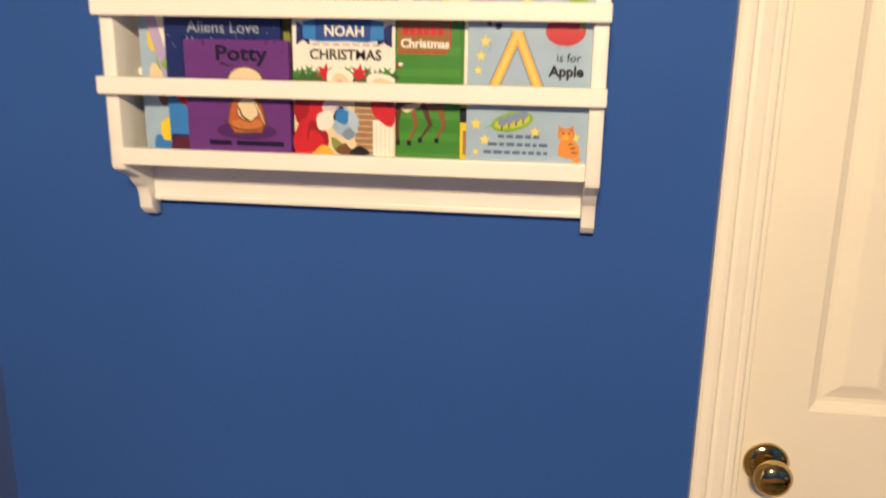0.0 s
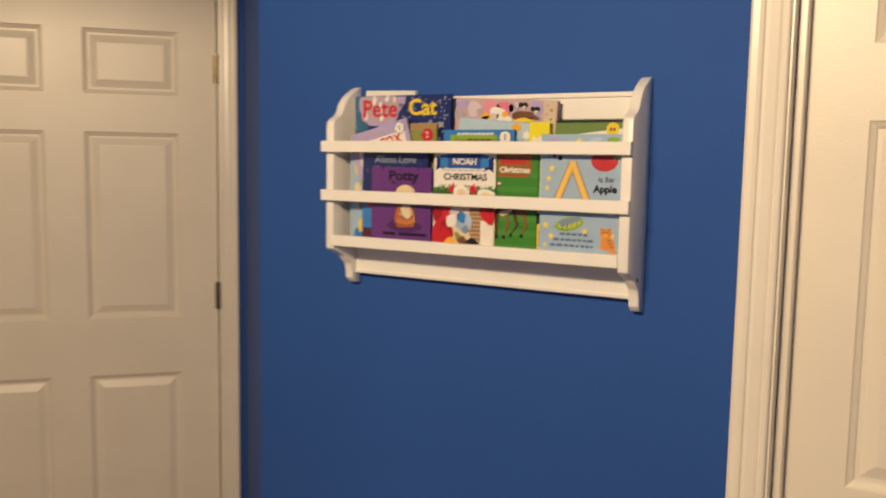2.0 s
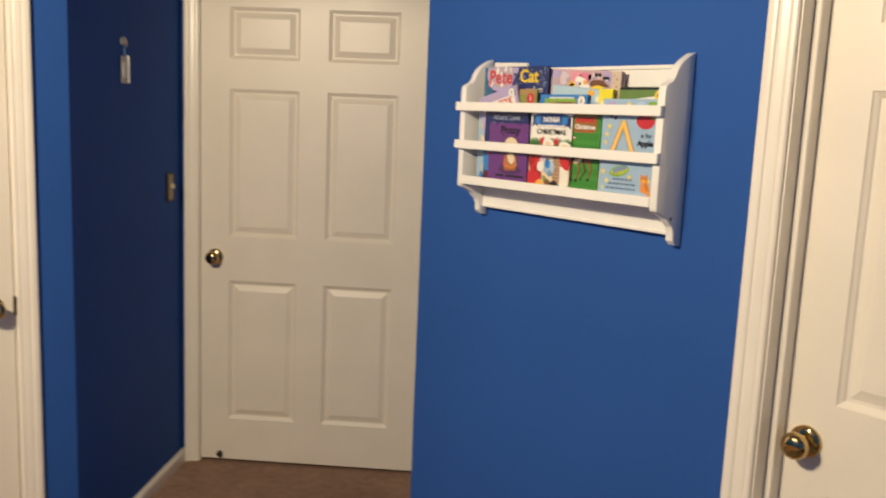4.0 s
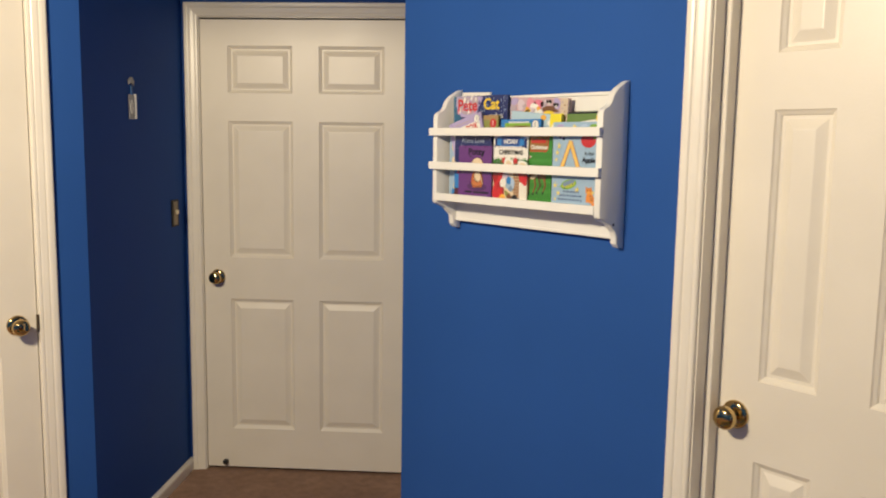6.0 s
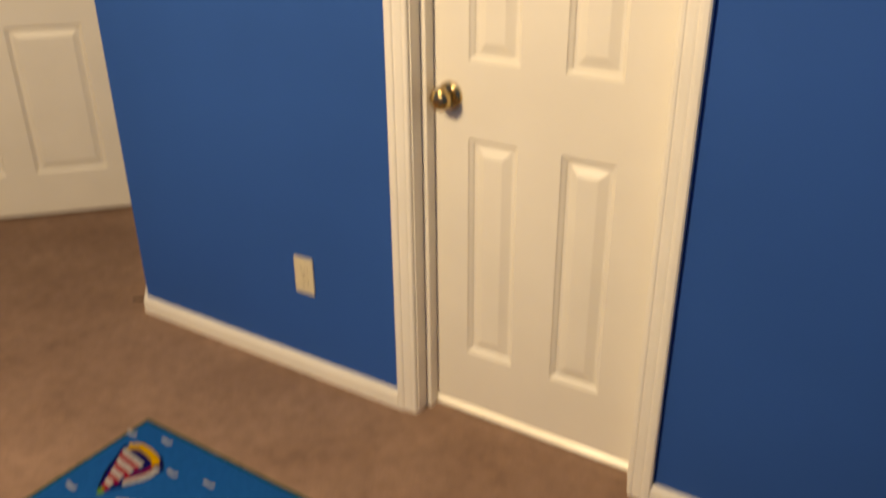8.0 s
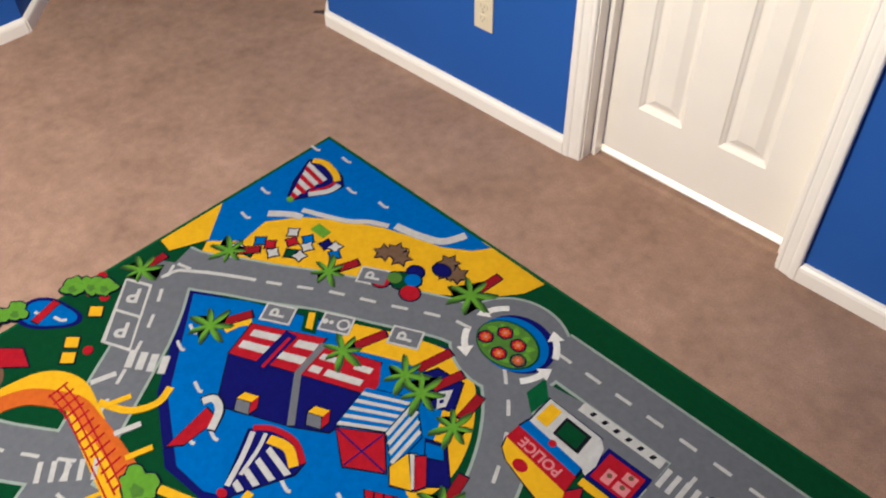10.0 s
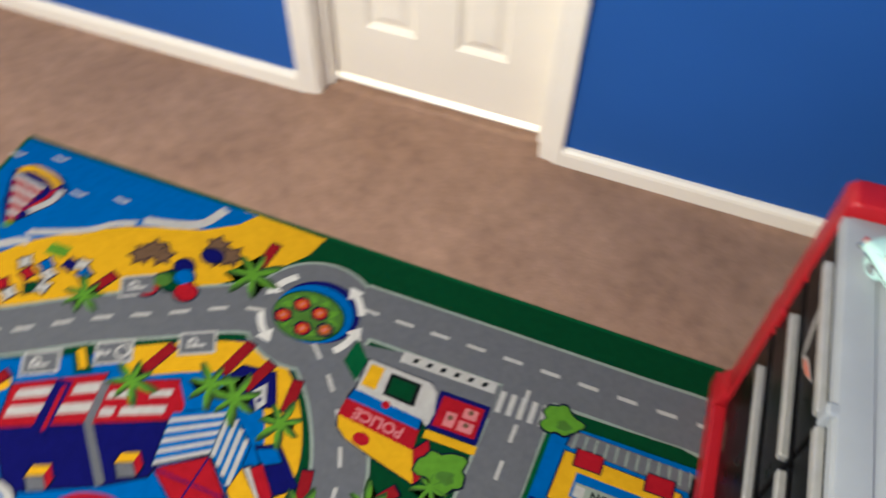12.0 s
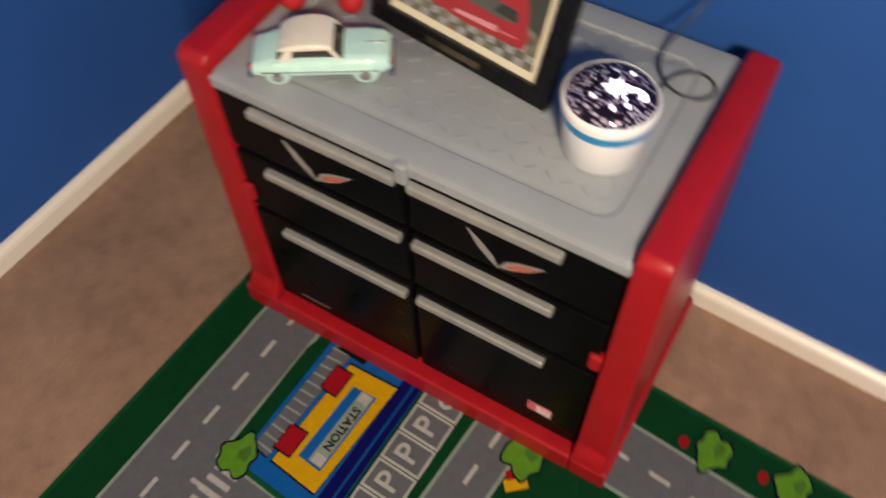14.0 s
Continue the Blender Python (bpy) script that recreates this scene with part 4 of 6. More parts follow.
# the grey top: a slab with a raised rim, a sunk tray and a centre tab
TZ = 0.668
part("top", bm_box(DX + 0.001, DB - 0.002, yr - 0.001, yl + 0.001, 0.640, TZ - 0.006, 0.004, 2), GREY, dresser)
outer = (DX + 0.002, DB - 0.003, yr, yl)
bm = bmesh.new()
rings = []
for inset, z, r in ((0.0, TZ - 0.010, 0.006), (0.003, TZ - 0.002, 0.010), (0.008, TZ, 0.012), (0.044, TZ, 0.030), (0.047, TZ - 0.003, 0.030), (0.053, TZ - 0.003, 0.028), (0.056, TZ - 0.001, 0.026)):
    a, b, c, d = outer[0] + inset, outer[1] - inset, outer[2] + inset, outer[3] - inset
    ring = []
    for cx, cy, t0 in ((b - r, d - r, 0), (a + r, d - r, 90), (a + r, c + r, 180), (b - r, c + r, 270)):
        for k in range(7):
            t = radians(t0 + 15 * k)
            ring.append(bm.verts.new((cx + r * math.cos(t), cy + r * math.sin(t), z)))
    rings.append(ring)
for p, q in zip(rings, rings[1:]):
    for k in range(len(p)):
        bm.faces.new((p[k], p[(k + 1) % len(p)], q[(k + 1) % len(p)], q[k]))
bm.faces.new(rings[-1])
smooth_by_angle(part("top_rim", bm, GREY, dresser), 35)
# tread marks pressed into the top, in a herringbone
bm = bmesh.new()
for i in range(10):
    for j in range(20):
        x, y = DX + 0.075 + 0.030 * i, yr + 0.07 + 0.0255 * j
        t = radians(45 if (i + j) % 2 else -45)
        piece = bm_prism([(x + 0.009 * math.cos(t) * u - 0.0018 * math.sin(t) * v, y + 0.009 * math.sin(t) * u + 0.0018 * math.cos(t) * v) for u, v in ((-1, 0), (-0.6, -1), (0.6, -1), (1, 0), (0.6, 1), (-0.6, 1))], TZ - 0.002, TZ + 0.0002)
        join(bm, piece)
tagged(part("tread_relief", bm, GREY, dresser), kind="stuff")
part("centre_tab", bm_box(DX - 0.008, DX + 0.020, mid - 0.010, mid + 0.010, 0.628, TZ - 0.001, 0.005, 3), GREY, dresser)
DZ = 0.0075 + TZ          # what stands on the top stands here

# ---------------------------------------------------------------- toy car
TEAL = material("pale_teal_paint", (0.53, 0.80, 0.74), 0.25, vary=0.06, scale=40, coat=0.4)
CHROME = material("chrome", (0.75, 0.75, 0.75), 0.15, 1.0, vary=0.1, scale=80)
TUB = material("white_plastic", (0.88, 0.88, 0.87), 0.25, vary=0.03, scale=30)
GLASS = material("dark_window", (0.05, 0.04, 0.035), 0.08, vary=0.2, scale=60)
TYRE = material("pale_tyre", (0.52, 0.76, 0.70), 0.5, vary=0.2, scale=60)
IVORYROOF = material("cream_paint", (0.78, 0.73, 0.62), 0.25, vary=0.05, scale=40, coat=0.4)


def lofted(sections, mat, name, parent, angle=45):
    """A body through cross-sections (x, half width, low z, high z, rounding)."""
    bm = bmesh.new()
    rings = []
    for x, w, lo, hi, r in sections:
        ring = []
        for cx, cz, t0 in ((w - r, hi - r, 0), (-w + r, hi - r, 90), (-w + r, lo + r, 180), (w - r, lo + r, 270)):
            for k in range(5):
                t = radians(t0 + 22.5 * k)
                ring.append(bm.verts.new((x, cx + r * math.cos(t), cz + r * math.sin(t))))
        rings.append(ring)
    for p, q in zip(rings, rings[1:]):
        for k in range(len(p)):
            bm.faces.new((p[k], p[(k + 1) % len(p)], q[(k + 1) % len(p)], q[k]))
    bm.faces.new(rings[0]), bm.faces.new(rings[-1])
    return smooth_by_angle(part(name, bm, mat, parent), angle)


car = empty("toy_car", pose(2.384, -0.714, DZ, 0, 0, -56) @ Matrix.Scale(0.92, 4), "pale teal vintage toy car with a cream roof on the dresser", "toy car")
lofted([(-0.104, 0.030, 0.018, 0.030, 0.005), (-0.100, 0.036, 0.012, 0.036, 0.010), (-0.075, 0.040, 0.010, 0.042, 0.014), (-0.035, 0.041, 0.010, 0.044, 0.015), (0.030, 0.041, 0.010, 0.046, 0.016),
        (0.070, 0.040, 0.010, 0.046, 0.016), (0.094, 0.037, 0.012, 0.043, 0.014), (0.103, 0.030, 0.016, 0.037, 0.009)], TEAL, "body", car)
lofted([(-0.062, 0.030, 0.040, 0.044, 0.0018), (-0.040, 0.031, 0.040, 0.063, 0.008), (-0.030, 0.031, 0.040, 0.066, 0.009), (0.010, 0.031, 0.040, 0.066, 0.009), (0.020, 0.031, 0.040, 0.062, 0.008), (0.036, 0.032, 0.040, 0.0445, 0.0018)], GLASS, "cabin_glass", car)
lofted([(-0.058, 0.028, 0.054, 0.0585, 0.002), (-0.046, 0.0335, 0.0565, 0.066, 0.0046), (-0.030, 0.0355, 0.058, 0.0705, 0.006), (-0.010, 0.036, 0.059, 0.0725, 0.0065), (0.010, 0.0350, 0.0585, 0.0705, 0.006), (0.022, 0.031, 0.0575, 0.0635, 0.0028)], IVORYROOF, "roof", car)
for s in (-1, 1):
    part("roof_pillar", bm_prism([(-0.060, 0.042), (-0.040, 0.042), (-0.036, 0.062), (-0.048, 0.062)], s * 0.0315, s * 0.033, "y"), IVORYROOF, car)
    part("roof_pillar", bm_prism([(0.026, 0.043), (0.033, 0.043), (0.021, 0.062), (0.014, 0.062)], s * 0.0315, s * 0.033, "y"), IVORYROOF, car)
    part("side_trim", bm_box(-0.085, 0.085, s * 0.0405, s * 0.0425, 0.026, 0.028), CHROME, car)
    for x in (-0.064, 0.066):
        bm = bm_turned([(0.0, -0.006), (0.010, -0.006), (0.0145, -0.005), (0.0155, 0.0), (0.0145, 0.005), (0.010, 0.006), (0.0, 0.006)], 24, "y")
        wheel = part("wheel", bm, TYRE, car)
        wheel.location = (x, s * 0.0345, 0.0155)
        bm = bm_turned([(0.0, -0.001), (0.0095, -0.001), (0.0085, 0.001), (0.0, 0.0015)], 20, "y")
        cap = part("hubcap", bm, CHROME, wheel)
        cap.location = (0, s * 0.006, 0)
        cap.rotation_euler = (0 if s > 0 else math.pi, 0, 0)
        fender = bm_turned([(0.0, -0.005), (0.0195, -0.005), (0.0215, 0.0), (0.0195, 0.006), (0.0, 0.005)], 24, "y")
        f = part("fender", fender, TEAL, car, smooth=True)
        f.location = (x, s * 0.034, 0.020)
    light = part("headlight", bm_turned([(0.0, 0.0), (0.0065, 0.0), (0.0065, 0.002), (0.004, 0.004), (0.0, 0.0045)], 16, "x"), CHROME, car)
    light.location = (0.1015, s * 0.024, 0.030)
    fin = part("tail_light", bm_box(-0.107, -0.100, s * 0.030 - 0.003, s * 0.030 + 0.003, 0.024, 0.036, 0.002, 2), RED, car)
part("front_bumper", bm_box(0.101, 0.109, -0.038, 0.038, 0.010, 0.017, 0.003, 2), CHROME, car)
part("rear_bumper", bm_box(-0.110, -0.102, -0.036, 0.036, 0.010, 0.017, 0.003, 2), CHROME, car)
part("grille", bm_box(0.1015, 0.105, -0.018, 0.018, 0.018, 0.029, 0.001, 1), CHROME, car)
part("bonnet_ornament", bm_box(0.060, 0.098, -0.0015, 0.0015, 0.040, 0.046, 0.001, 1), CHROME, car)

# ---------------------------------------------------------------- red soft toy, one plain shape
FELT = material("red_plush", (0.50, 0.012, 0.018), 0.7, vary=0.15, scale=60, bump=0.5, bump_scale=600)
bm = bmesh.new()
for c, r, turn in (((0, 0, 0.046), (0.038, 0.041, 0.047), 0), ((0.012, 0, 0.102), (0.034, 0.038, 0.032), 0), ((-0.044, 0.029, 0.021), (0.042, 0.0195, 0.0195), 19), ((-0.044, -0.029, 0.021), (0.042, 0.0195, 0.0195), -19),
                   ((-0.082, 0.043, 0.022), (0.018, 0.020, 0.022), 0), ((-0.082, -0.043, 0.022), (0.018, 0.020, 0.022), 0), ((-0.014, 0.044, 0.052), (0.032, 0.012, 0.012), 40), ((-0.014, -0.044, 0.052), (0.032, 0.012, 0.012), -40)):
    piece = bmesh.new()
    bmesh.ops.create_uvsphere(piece, u_segments=18, v_segments=12, radius=1.0)
    bmesh.ops.transform(piece, matrix=pose(*c, 0, 0, -turn) @ Matrix.Diagonal((*r, 1)), verts=piece.verts[:])
    join(bm, piece)
toy = mesh_object("soft_toy", bm, FELT, smooth=True)
fuse = toy.modifiers.new("fuse", "REMESH")
fuse.mode, fuse.voxel_size, fuse.use_smooth_shade = "VOXEL", 0.0035, True
bpy.context.view_layer.update()
fused = bpy.data.meshes.new_from_object(toy.evaluated_get(bpy.context.evaluated_depsgraph_get()))
toy.modifiers.clear()
toy.data = fused
if not fused.materials:
    fused.materials.append(FELT)
toy.matrix_basis = pose(2.546, -0.606, DZ, 0, 0, 28)
tagged(toy, "plain red seated soft toy beside the picture frame", "toy")

# ---------------------------------------------------------------- framed car picture
FRAMEBLACK = material("black_frame", (0.006, 0.006, 0.007), 0.28, vary=0.2, scale=30, spec=0.25)
MAT_BOARD = material("cream_mat_board", (0.72, 0.66, 0.50), 0.7, vary=0.05, scale=60)
W, H, B = 0.308, 0.256, 0.026
picture = empty("picture_frame", pose(2.498, -0.711, DZ, 0, 0, -95.9) @ pose(0, 0, 0.004, -19, 0, 0), "black framed picture of a red car leaning back on the dresser", "picture frame")
for x0, x1, za, zb in ((0, W, 0, B), (0, W, H - B, H), (0, B, B, H - B), (W - B, W, B, H - B)):
    part("frame_bar", bm_box(x0, x1, 0, 0.018, za, zb, 0.002, 2), FRAMEBLACK, picture)
part("backing", bm_box(0.002, W - 0.002, 0.012, 0.016, 0.002, H - 0.002), FRAMEBLACK, picture)
part("mat", bm_box(B - 0.002, W - B + 0.002, 0.009, 0.012, B - 0.002, H - B + 0.002), MAT_BOARD, picture)
m0 = B + 0.012
art = part("print", bm_box(m0, W - m0, 0.0082, 0.009, m0, H - m0), material("grandstand", (0.20, 0.19, 0.13), 0.4, scale=55, colour2=(0.035, 0.035, 0.035)), picture)


def drawn(name, pts, mat, lift):
    part(name, bm_prism(pts, 0.0082 - 0.0003 * lift, 0.0084, "y"), mat, art)



def art_at(points):
    """Points in shares of the opening's width and height."""
    return [(B + a * (W - 2 * B), B + b * (H - 2 * B)) for a, b in points]


CARRED, PALEPINK = paint("car_red", (0.33, 0.026, 0.034)), paint("gleam", (0.58, 0.27, 0.30))
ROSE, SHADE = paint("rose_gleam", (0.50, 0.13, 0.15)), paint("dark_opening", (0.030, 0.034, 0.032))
drawn("sky", art_at([(0.05, 0.948), (0.203, 0.734), (0.509, 0.716), (0.948, 0.681), (0.948, 0.948)]), paint("clear_sky", (0.33, 0.60, 0.78)), 1)
drawn("wooded_bank", art_at([(0.948, 0.30), (0.948, 0.671), (0.55, 0.686), (0.60, 0.50)]), paint("bank_green", (0.050, 0.055, 0.045)), 1.3)
for row in range(3):                     # the chequered ground before the car
    for k in range(7):
        a, b = 0.085 + 0.124 * k + 0.062 * (row % 2), 0.062 + 0.052 * row
        drawn("check_square", art_at([(a, b), (a + 0.058, b), (a + 0.064, b + 0.048), (a + 0.006, b + 0.048)]), paint("tile", (0.29, 0.30, 0.30)), 1)
drawn("car_shape", art_at([(0.875, 0.175), (0.887, 0.264), (0.867, 0.328), (0.846, 0.469), (0.772, 0.602), (0.603, 0.666), (0.441, 0.654), (0.3, 0.607), (0.216, 0.443), (0.179, 0.31), (0.226, 0.186), (0.331, 0.176), (0.492, 0.156), (0.732, 0.166)]), CARRED, 2)
drawn("car_opening", art_at([(0.809, 0.324), (0.791, 0.4), (0.596, 0.409), (0.438, 0.425), (0.287, 0.421), (0.271, 0.349), (0.373, 0.309), (0.577, 0.307), (0.712, 0.301)]), paint("opening_grey", (0.085, 0.090, 0.080)), 3)
drawn("car_grille", art_at([(0.802, 0.325), (0.789, 0.397), (0.697, 0.4), (0.653, 0.333)]), SHADE, 4)
for k, points in enumerate(([(0.292, 0.555), (0.296, 0.538), (0.536, 0.631), (0.531, 0.658)],
                            [(0.321, 0.488), (0.319, 0.472), (0.547, 0.46), (0.55, 0.485)],
                            [(0.406, 0.479), (0.404, 0.456), (0.616, 0.457), (0.619, 0.493)],
                            [(0.496, 0.552), (0.495, 0.535), (0.684, 0.541), (0.685, 0.568)],
                            [(0.525, 0.467), (0.524, 0.447), (0.734, 0.456), (0.735, 0.488)],
                            [(0.586, 0.576), (0.583, 0.557), (0.781, 0.541), (0.784, 0.572)],
                            [(0.428, 0.22), (0.425, 0.194), (0.697, 0.205), (0.7, 0.246)],
                            [(0.822, 0.225), (0.822, 0.237), (0.714, 0.232), (0.712, 0.212)],
                            [(0.229, 0.316), (0.225, 0.3), (0.355, 0.265), (0.362, 0.291)])):
    drawn("car_line", art_at(points), PALEPINK if k % 2 == 0 else ROSE, 4 + 0.3 * k)
drawn("red_balloon", art_at(blob(0.552, 0.789, 0.026, 0.030, 12)), CARRED, 3)
drawn("blue_flag", art_at(blob(0.115, 0.309, 0.045, 0.040, 12)), paint("flag_blue", (0.13, 0.13, 0.30)), 2)
drawn("dark_wheel", art_at(blob(0.103, 0.125, 0.030, 0.034, 12)), SHADE, 2)
part("plate", bm_box(0.105, 0.195, -0.001, 0.001, 0.008, 0.017), HINGE, picture, "small brass caption plate")
part("stand_leg", bm_prism([(0.0175, 0.170), (0.0205, 0.172), (0.092, 0.034), (0.088, 0.033)], 0.13, 0.17, "x"), FRAMEBLACK, picture)

# ---------------------------------------------------------------- white tub lamp with a glittering top
BAND = material("blue_band", (0.02, 0.25, 0.55), 0.3, vary=0.08, scale=40)
GLITTER = bpy.data.materials.new("glitter")
GLITTER.use_nodes = True
nodes, links = GLITTER.node_tree.nodes, GLITTER.node_tree.links
bsdf = nodes["Principled BSDF"]
tex, squash, cells, ramp = nodes.new("ShaderNodeTexCoord"), nodes.new("ShaderNodeMapping"), nodes.new("ShaderNodeTexVoronoi"), nodes.new("ShaderNodeValToRGB")
squash.inputs["Scale"].default_value, squash.inputs["Rotation"].default_value = (165, 150, 165), (0, 0, 0.25)
cells.inputs["Scale"].default_value = 1.0
links.new(tex.outputs["Object"], squash.inputs["Vector"])
links.new(squash.outputs["Vector"], cells.inputs["Vector"])
links.new(cells.outputs["Distance"], ramp.inputs["Fac"])
ramp.color_ramp.interpolation = "CONSTANT"
ramp.color_ramp.elements[0].color, ramp.color_ramp.elements[1].color = (0.80, 0.77, 0.86, 1), (0.014, 0.007, 0.022, 1)
ramp.color_ramp.elements[1].position = 0.42
extra = ramp.color_ramp.elements.new(0.30)
extra.color = (0.20, 0.13, 0.26, 1)
links.new(ramp.outputs["Color"], bsdf.inputs["Base Color"])
bsdf.inputs["Roughness"].default_value, bsdf.inputs["Metallic"].default_value = 0.2, 0.3
GLOW = bpy.data.materials.new("lit_lens")
GLOW.use_nodes = True
GLOW.node_tree.nodes["Principled BSDF"].inputs["Base Color"].default_value = (0.8, 0.78, 0.85, 1)
GLOW.node_tree.nodes["Principled BSDF"].inputs["Emission Color"].default_value = (0.95, 0.88, 1.0, 1)
GLOW.node_tree.nodes["Principled BSDF"].inputs["Emission Strength"].default_value = 2.5

night_light = empty("tub_light", pose(2.460, -1.106, DZ), "white plastic tub night light with blue band and glittering top", "night light")
smooth_by_angle(part("tub", bm_turned([(0, 0), (0.048, 0), (0.052, 0.004), (0.0565, 0.062), (0.057, 0.064)], 48), TUB, night_light), 50)
smooth_by_angle(part("blue_band", bm_turned([(0.0, 0.064), (0.0580, 0.064), (0.0590, 0.078), (0.0, 0.078)], 48), BAND, night_light), 50)
smooth_by_angle(part("rim", bm_turned([(0.0, 0.078), (0.0595, 0.078), (0.0610, 0.088), (0.0600, 0.093), (0.0570, 0.095), (0.0555, 0.092), (0.0, 0.092)], 48), TUB, night_light), 50)
smooth_by_angle(part("glitter_top", bm_turned([(0.0555, 0.0922), (0.0545, 0.096), (0.044, 0.103), (0.027, 0.1075), (0.010, 0.1090), (0.0, 0.1092)], 48), GLITTER, night_light, "dark purple glitter disc"), 60)
bm = bm_prism([(0.018 * q * math.cos(0.449 * k), 0.016 * q * math.sin(0.449 * k)) for k, q in enumerate((1.0, 0.5, 0.9, 0.45, 1.05, 0.6, 0.75, 0.4, 0.95, 0.5, 0.7, 0.45, 1.1, 0.55))], 0.1070, 0.1102)
moon = [(0.014 * math.cos(t), -0.026 + 0.014 * math.sin(t)) for t in (radians(-70 + 20 * k) for k in range(12))] + [(-0.003 + 0.011 * math.cos(t), -0.023 + 0.010 * math.sin(t)) for t in (radians(150 - 20 * k) for k in range(12))]
join(bm, bm_prism(moon, 0.1045, 0.1085))
for x, y, r in ((0.026, 0.012, 0.0030), (-0.022, 0.018, 0.0034), (-0.028, -0.010, 0.0030), (0.002, 0.029, 0.0032), (-0.016, -0.024, 0.0028), (0.034, -0.006, 0.0026)):
    join(bm, bm_prism(blob(x, y, r, r * 0.85, 10, 30, 3, 0.1), 0.1005, 0.1075))
bm_lit = part("lit_lens", bm, GLOW, night_light, "bright white lit centre")
bm_lit.location = (-0.002, -0.004, 0)


# ---------------------------------------------------------------- power cable
def cable(name, points, radius, mat, label):
    data = bpy.data.curves.new(name, "CURVE")
    data.dimensions, data.bevel_depth, data.bevel_resolution, data.resolution_u = "3D", radius, 3, 10
    line = data.splines.new("NURBS")
    line.points.add(len(points) - 1)
    for p, q in zip(line.points, points):
        p.co = (*q, 1)
    line.use_endpoint_u, line.order_u = True, 4
    data.materials.append(mat)
    ob = new(name, data)
    bpy.context.view_layer.update()
    mesh = bpy.data.meshes.new_from_object(ob.evaluated_get(bpy.context.evaluated_depsgraph_get()))
    bpy.data.objects.remove(ob)
    ob = new(name, mesh)
    for p in mesh.polygons:
        p.use_smooth = True
    return tagged(ob, label, "cable")


CABLE = material("black_cable", (0.045, 0.045, 0.048), 0.4, vary=0.2, scale=80)
cz = DZ + 0.004
cable("power_cable", [(2.515, -1.120, cz + 0.010), (2.550, -1.130, cz), (2.590, -1.125, cz), (2.632, -1.135, cz), (2.650, -1.170, cz), (2.625, -1.200, cz), (2.592, -1.185, cz), (2.585, -1.140, cz + 0.004), (2.620, -1.105, cz + 0.008),
                      (2.672, -1.100, cz + 0.006), (2.735, -1.120, cz + 0.030), (2.756, -1.150, 0.80), (2.757, -1.170, 0.95), (2.758, -1.150, 1.10), (2.758, -1.16, 1.25), (2.758, -1.16, 1.40)], 0.0022, CABLE, "thin black power cable looping over the dresser and up the wall")


# ---------------------------------------------------------------- small dark spot on the carpet
DARKSPOT = material("dark_spot_brown", (0.045, 0.030, 0.024), 0.9, vary=0.4, scale=200, bump=0.6, bump_scale=500)
# two thin uneven dark brown shapes lying on the carpet
bm = bm_prism(blob(0, 0, 0.026, 0.009, 22, 12, 5, 0.30), 0.0, 0.004, bevel=0.0015)
join(bm, bm_prism(blob(0.022, 0.010, 0.016, 0.006, 16, 40, 3, 0.30), 0.0, 0.006))
dark_spot = mesh_object("carpet_dark_spot", bm, DARKSPOT)
dark_spot.location = (-0.088, 0.030, 0.0)
dark_spot.rotation_euler.z = 0.5
tagged(dark_spot, "small dark brown spot on the carpet by the corner", "lint")


# ---------------------------------------------------------------- printed play rug
def pile(name, colour, dark=0.82):
    return material("rug_" + name, colour, 0.92, scale=70, colour2=tuple(c * dark for c in colour), bump=0.9, bump_scale=650, spec=0.03)


R_GREEN = pile("dark_green", (0.0044, 0.0420, 0.0140))
R_EDGE = pile("edge_green", (0.0074, 0.0725, 0.0237))
R_GREY = pile("grey", (0.1110, 0.1169, 0.1317), 0.88)
R_WHITE = pile("white", (0.4040, 0.3981, 0.3811), 0.85)
R_LINE = pile("pale_line", (0.2427, 0.2886, 0.2538), 0.85)
R_BLUE = pile("blue", (0.0074, 0.0962, 0.3404))
R_NAVY = pile("navy", (0.0050, 0.0052, 0.0900))
R_LIGHT = pile("light_blue", (0.0925, 0.2427, 0.3811))
R_YELLOW = pile("yellow", (0.560, 0.315, 0.004), 0.88)
R_RED = pile("red", (0.2886, 0.0067, 0.0148))
R_LIME = pile("lime", (0.0984, 0.2427, 0.0200))
R_BRIGHT = pile("bright_white", (0.56, 0.55, 0.52), 0.85)
R_TRUNK = pile("deep_red", (0.20, 0.007, 0.012))
R_OLIVE = pile("olive", (0.030, 0.062, 0.020))
R_LEAF = pile("leaf", (0.0636, 0.1502, 0.0229))
R_ORANGE = pile("orange", (0.4329, 0.0925, 0.0118))
R_BROWN = pile("brown", (0.1154, 0.0696, 0.0407))
R_PINK = pile("pink", (0.50, 0.17, 0.18))
R_INK = pile("ink", (0.0044, 0.0059, 0.0222))
R_BLACK = pile("black", (0.0067, 0.0081, 0.0104))

RX, RY = 0.455, -0.435                                        # its corner nearest the entry
A_EDGE, B_EDGE = Vector((1.0, -0.0175)), Vector((-0.012, -1.0))   # it lies a little askew
RW, RH = 2.055, 1.50


def on_rug(a, b):
    return (RX + A_EDGE.x * a + B_EDGE.x * b, RY + A_EDGE.y * a + B_EDGE.y * b)


def rug_ring(i):
    return [on_rug(i, i), on_rug(RW - i, i), on_rug(RW - i, RH - i), on_rug(i, RH - i)]


rug = empty("play_rug", pose(0.032, 0.008, 0), "colourful printed town play rug with roads, sea and beach", "rug")
part("edge_binding", bm_prism(rug_ring(0.0), 0.0, 0.0052, bevel=0.0015), R_EDGE, rug)
part("ground_cloth", bm_prism(rug_ring(0.010), 0.001, 0.0060), R_GREEN, rug)


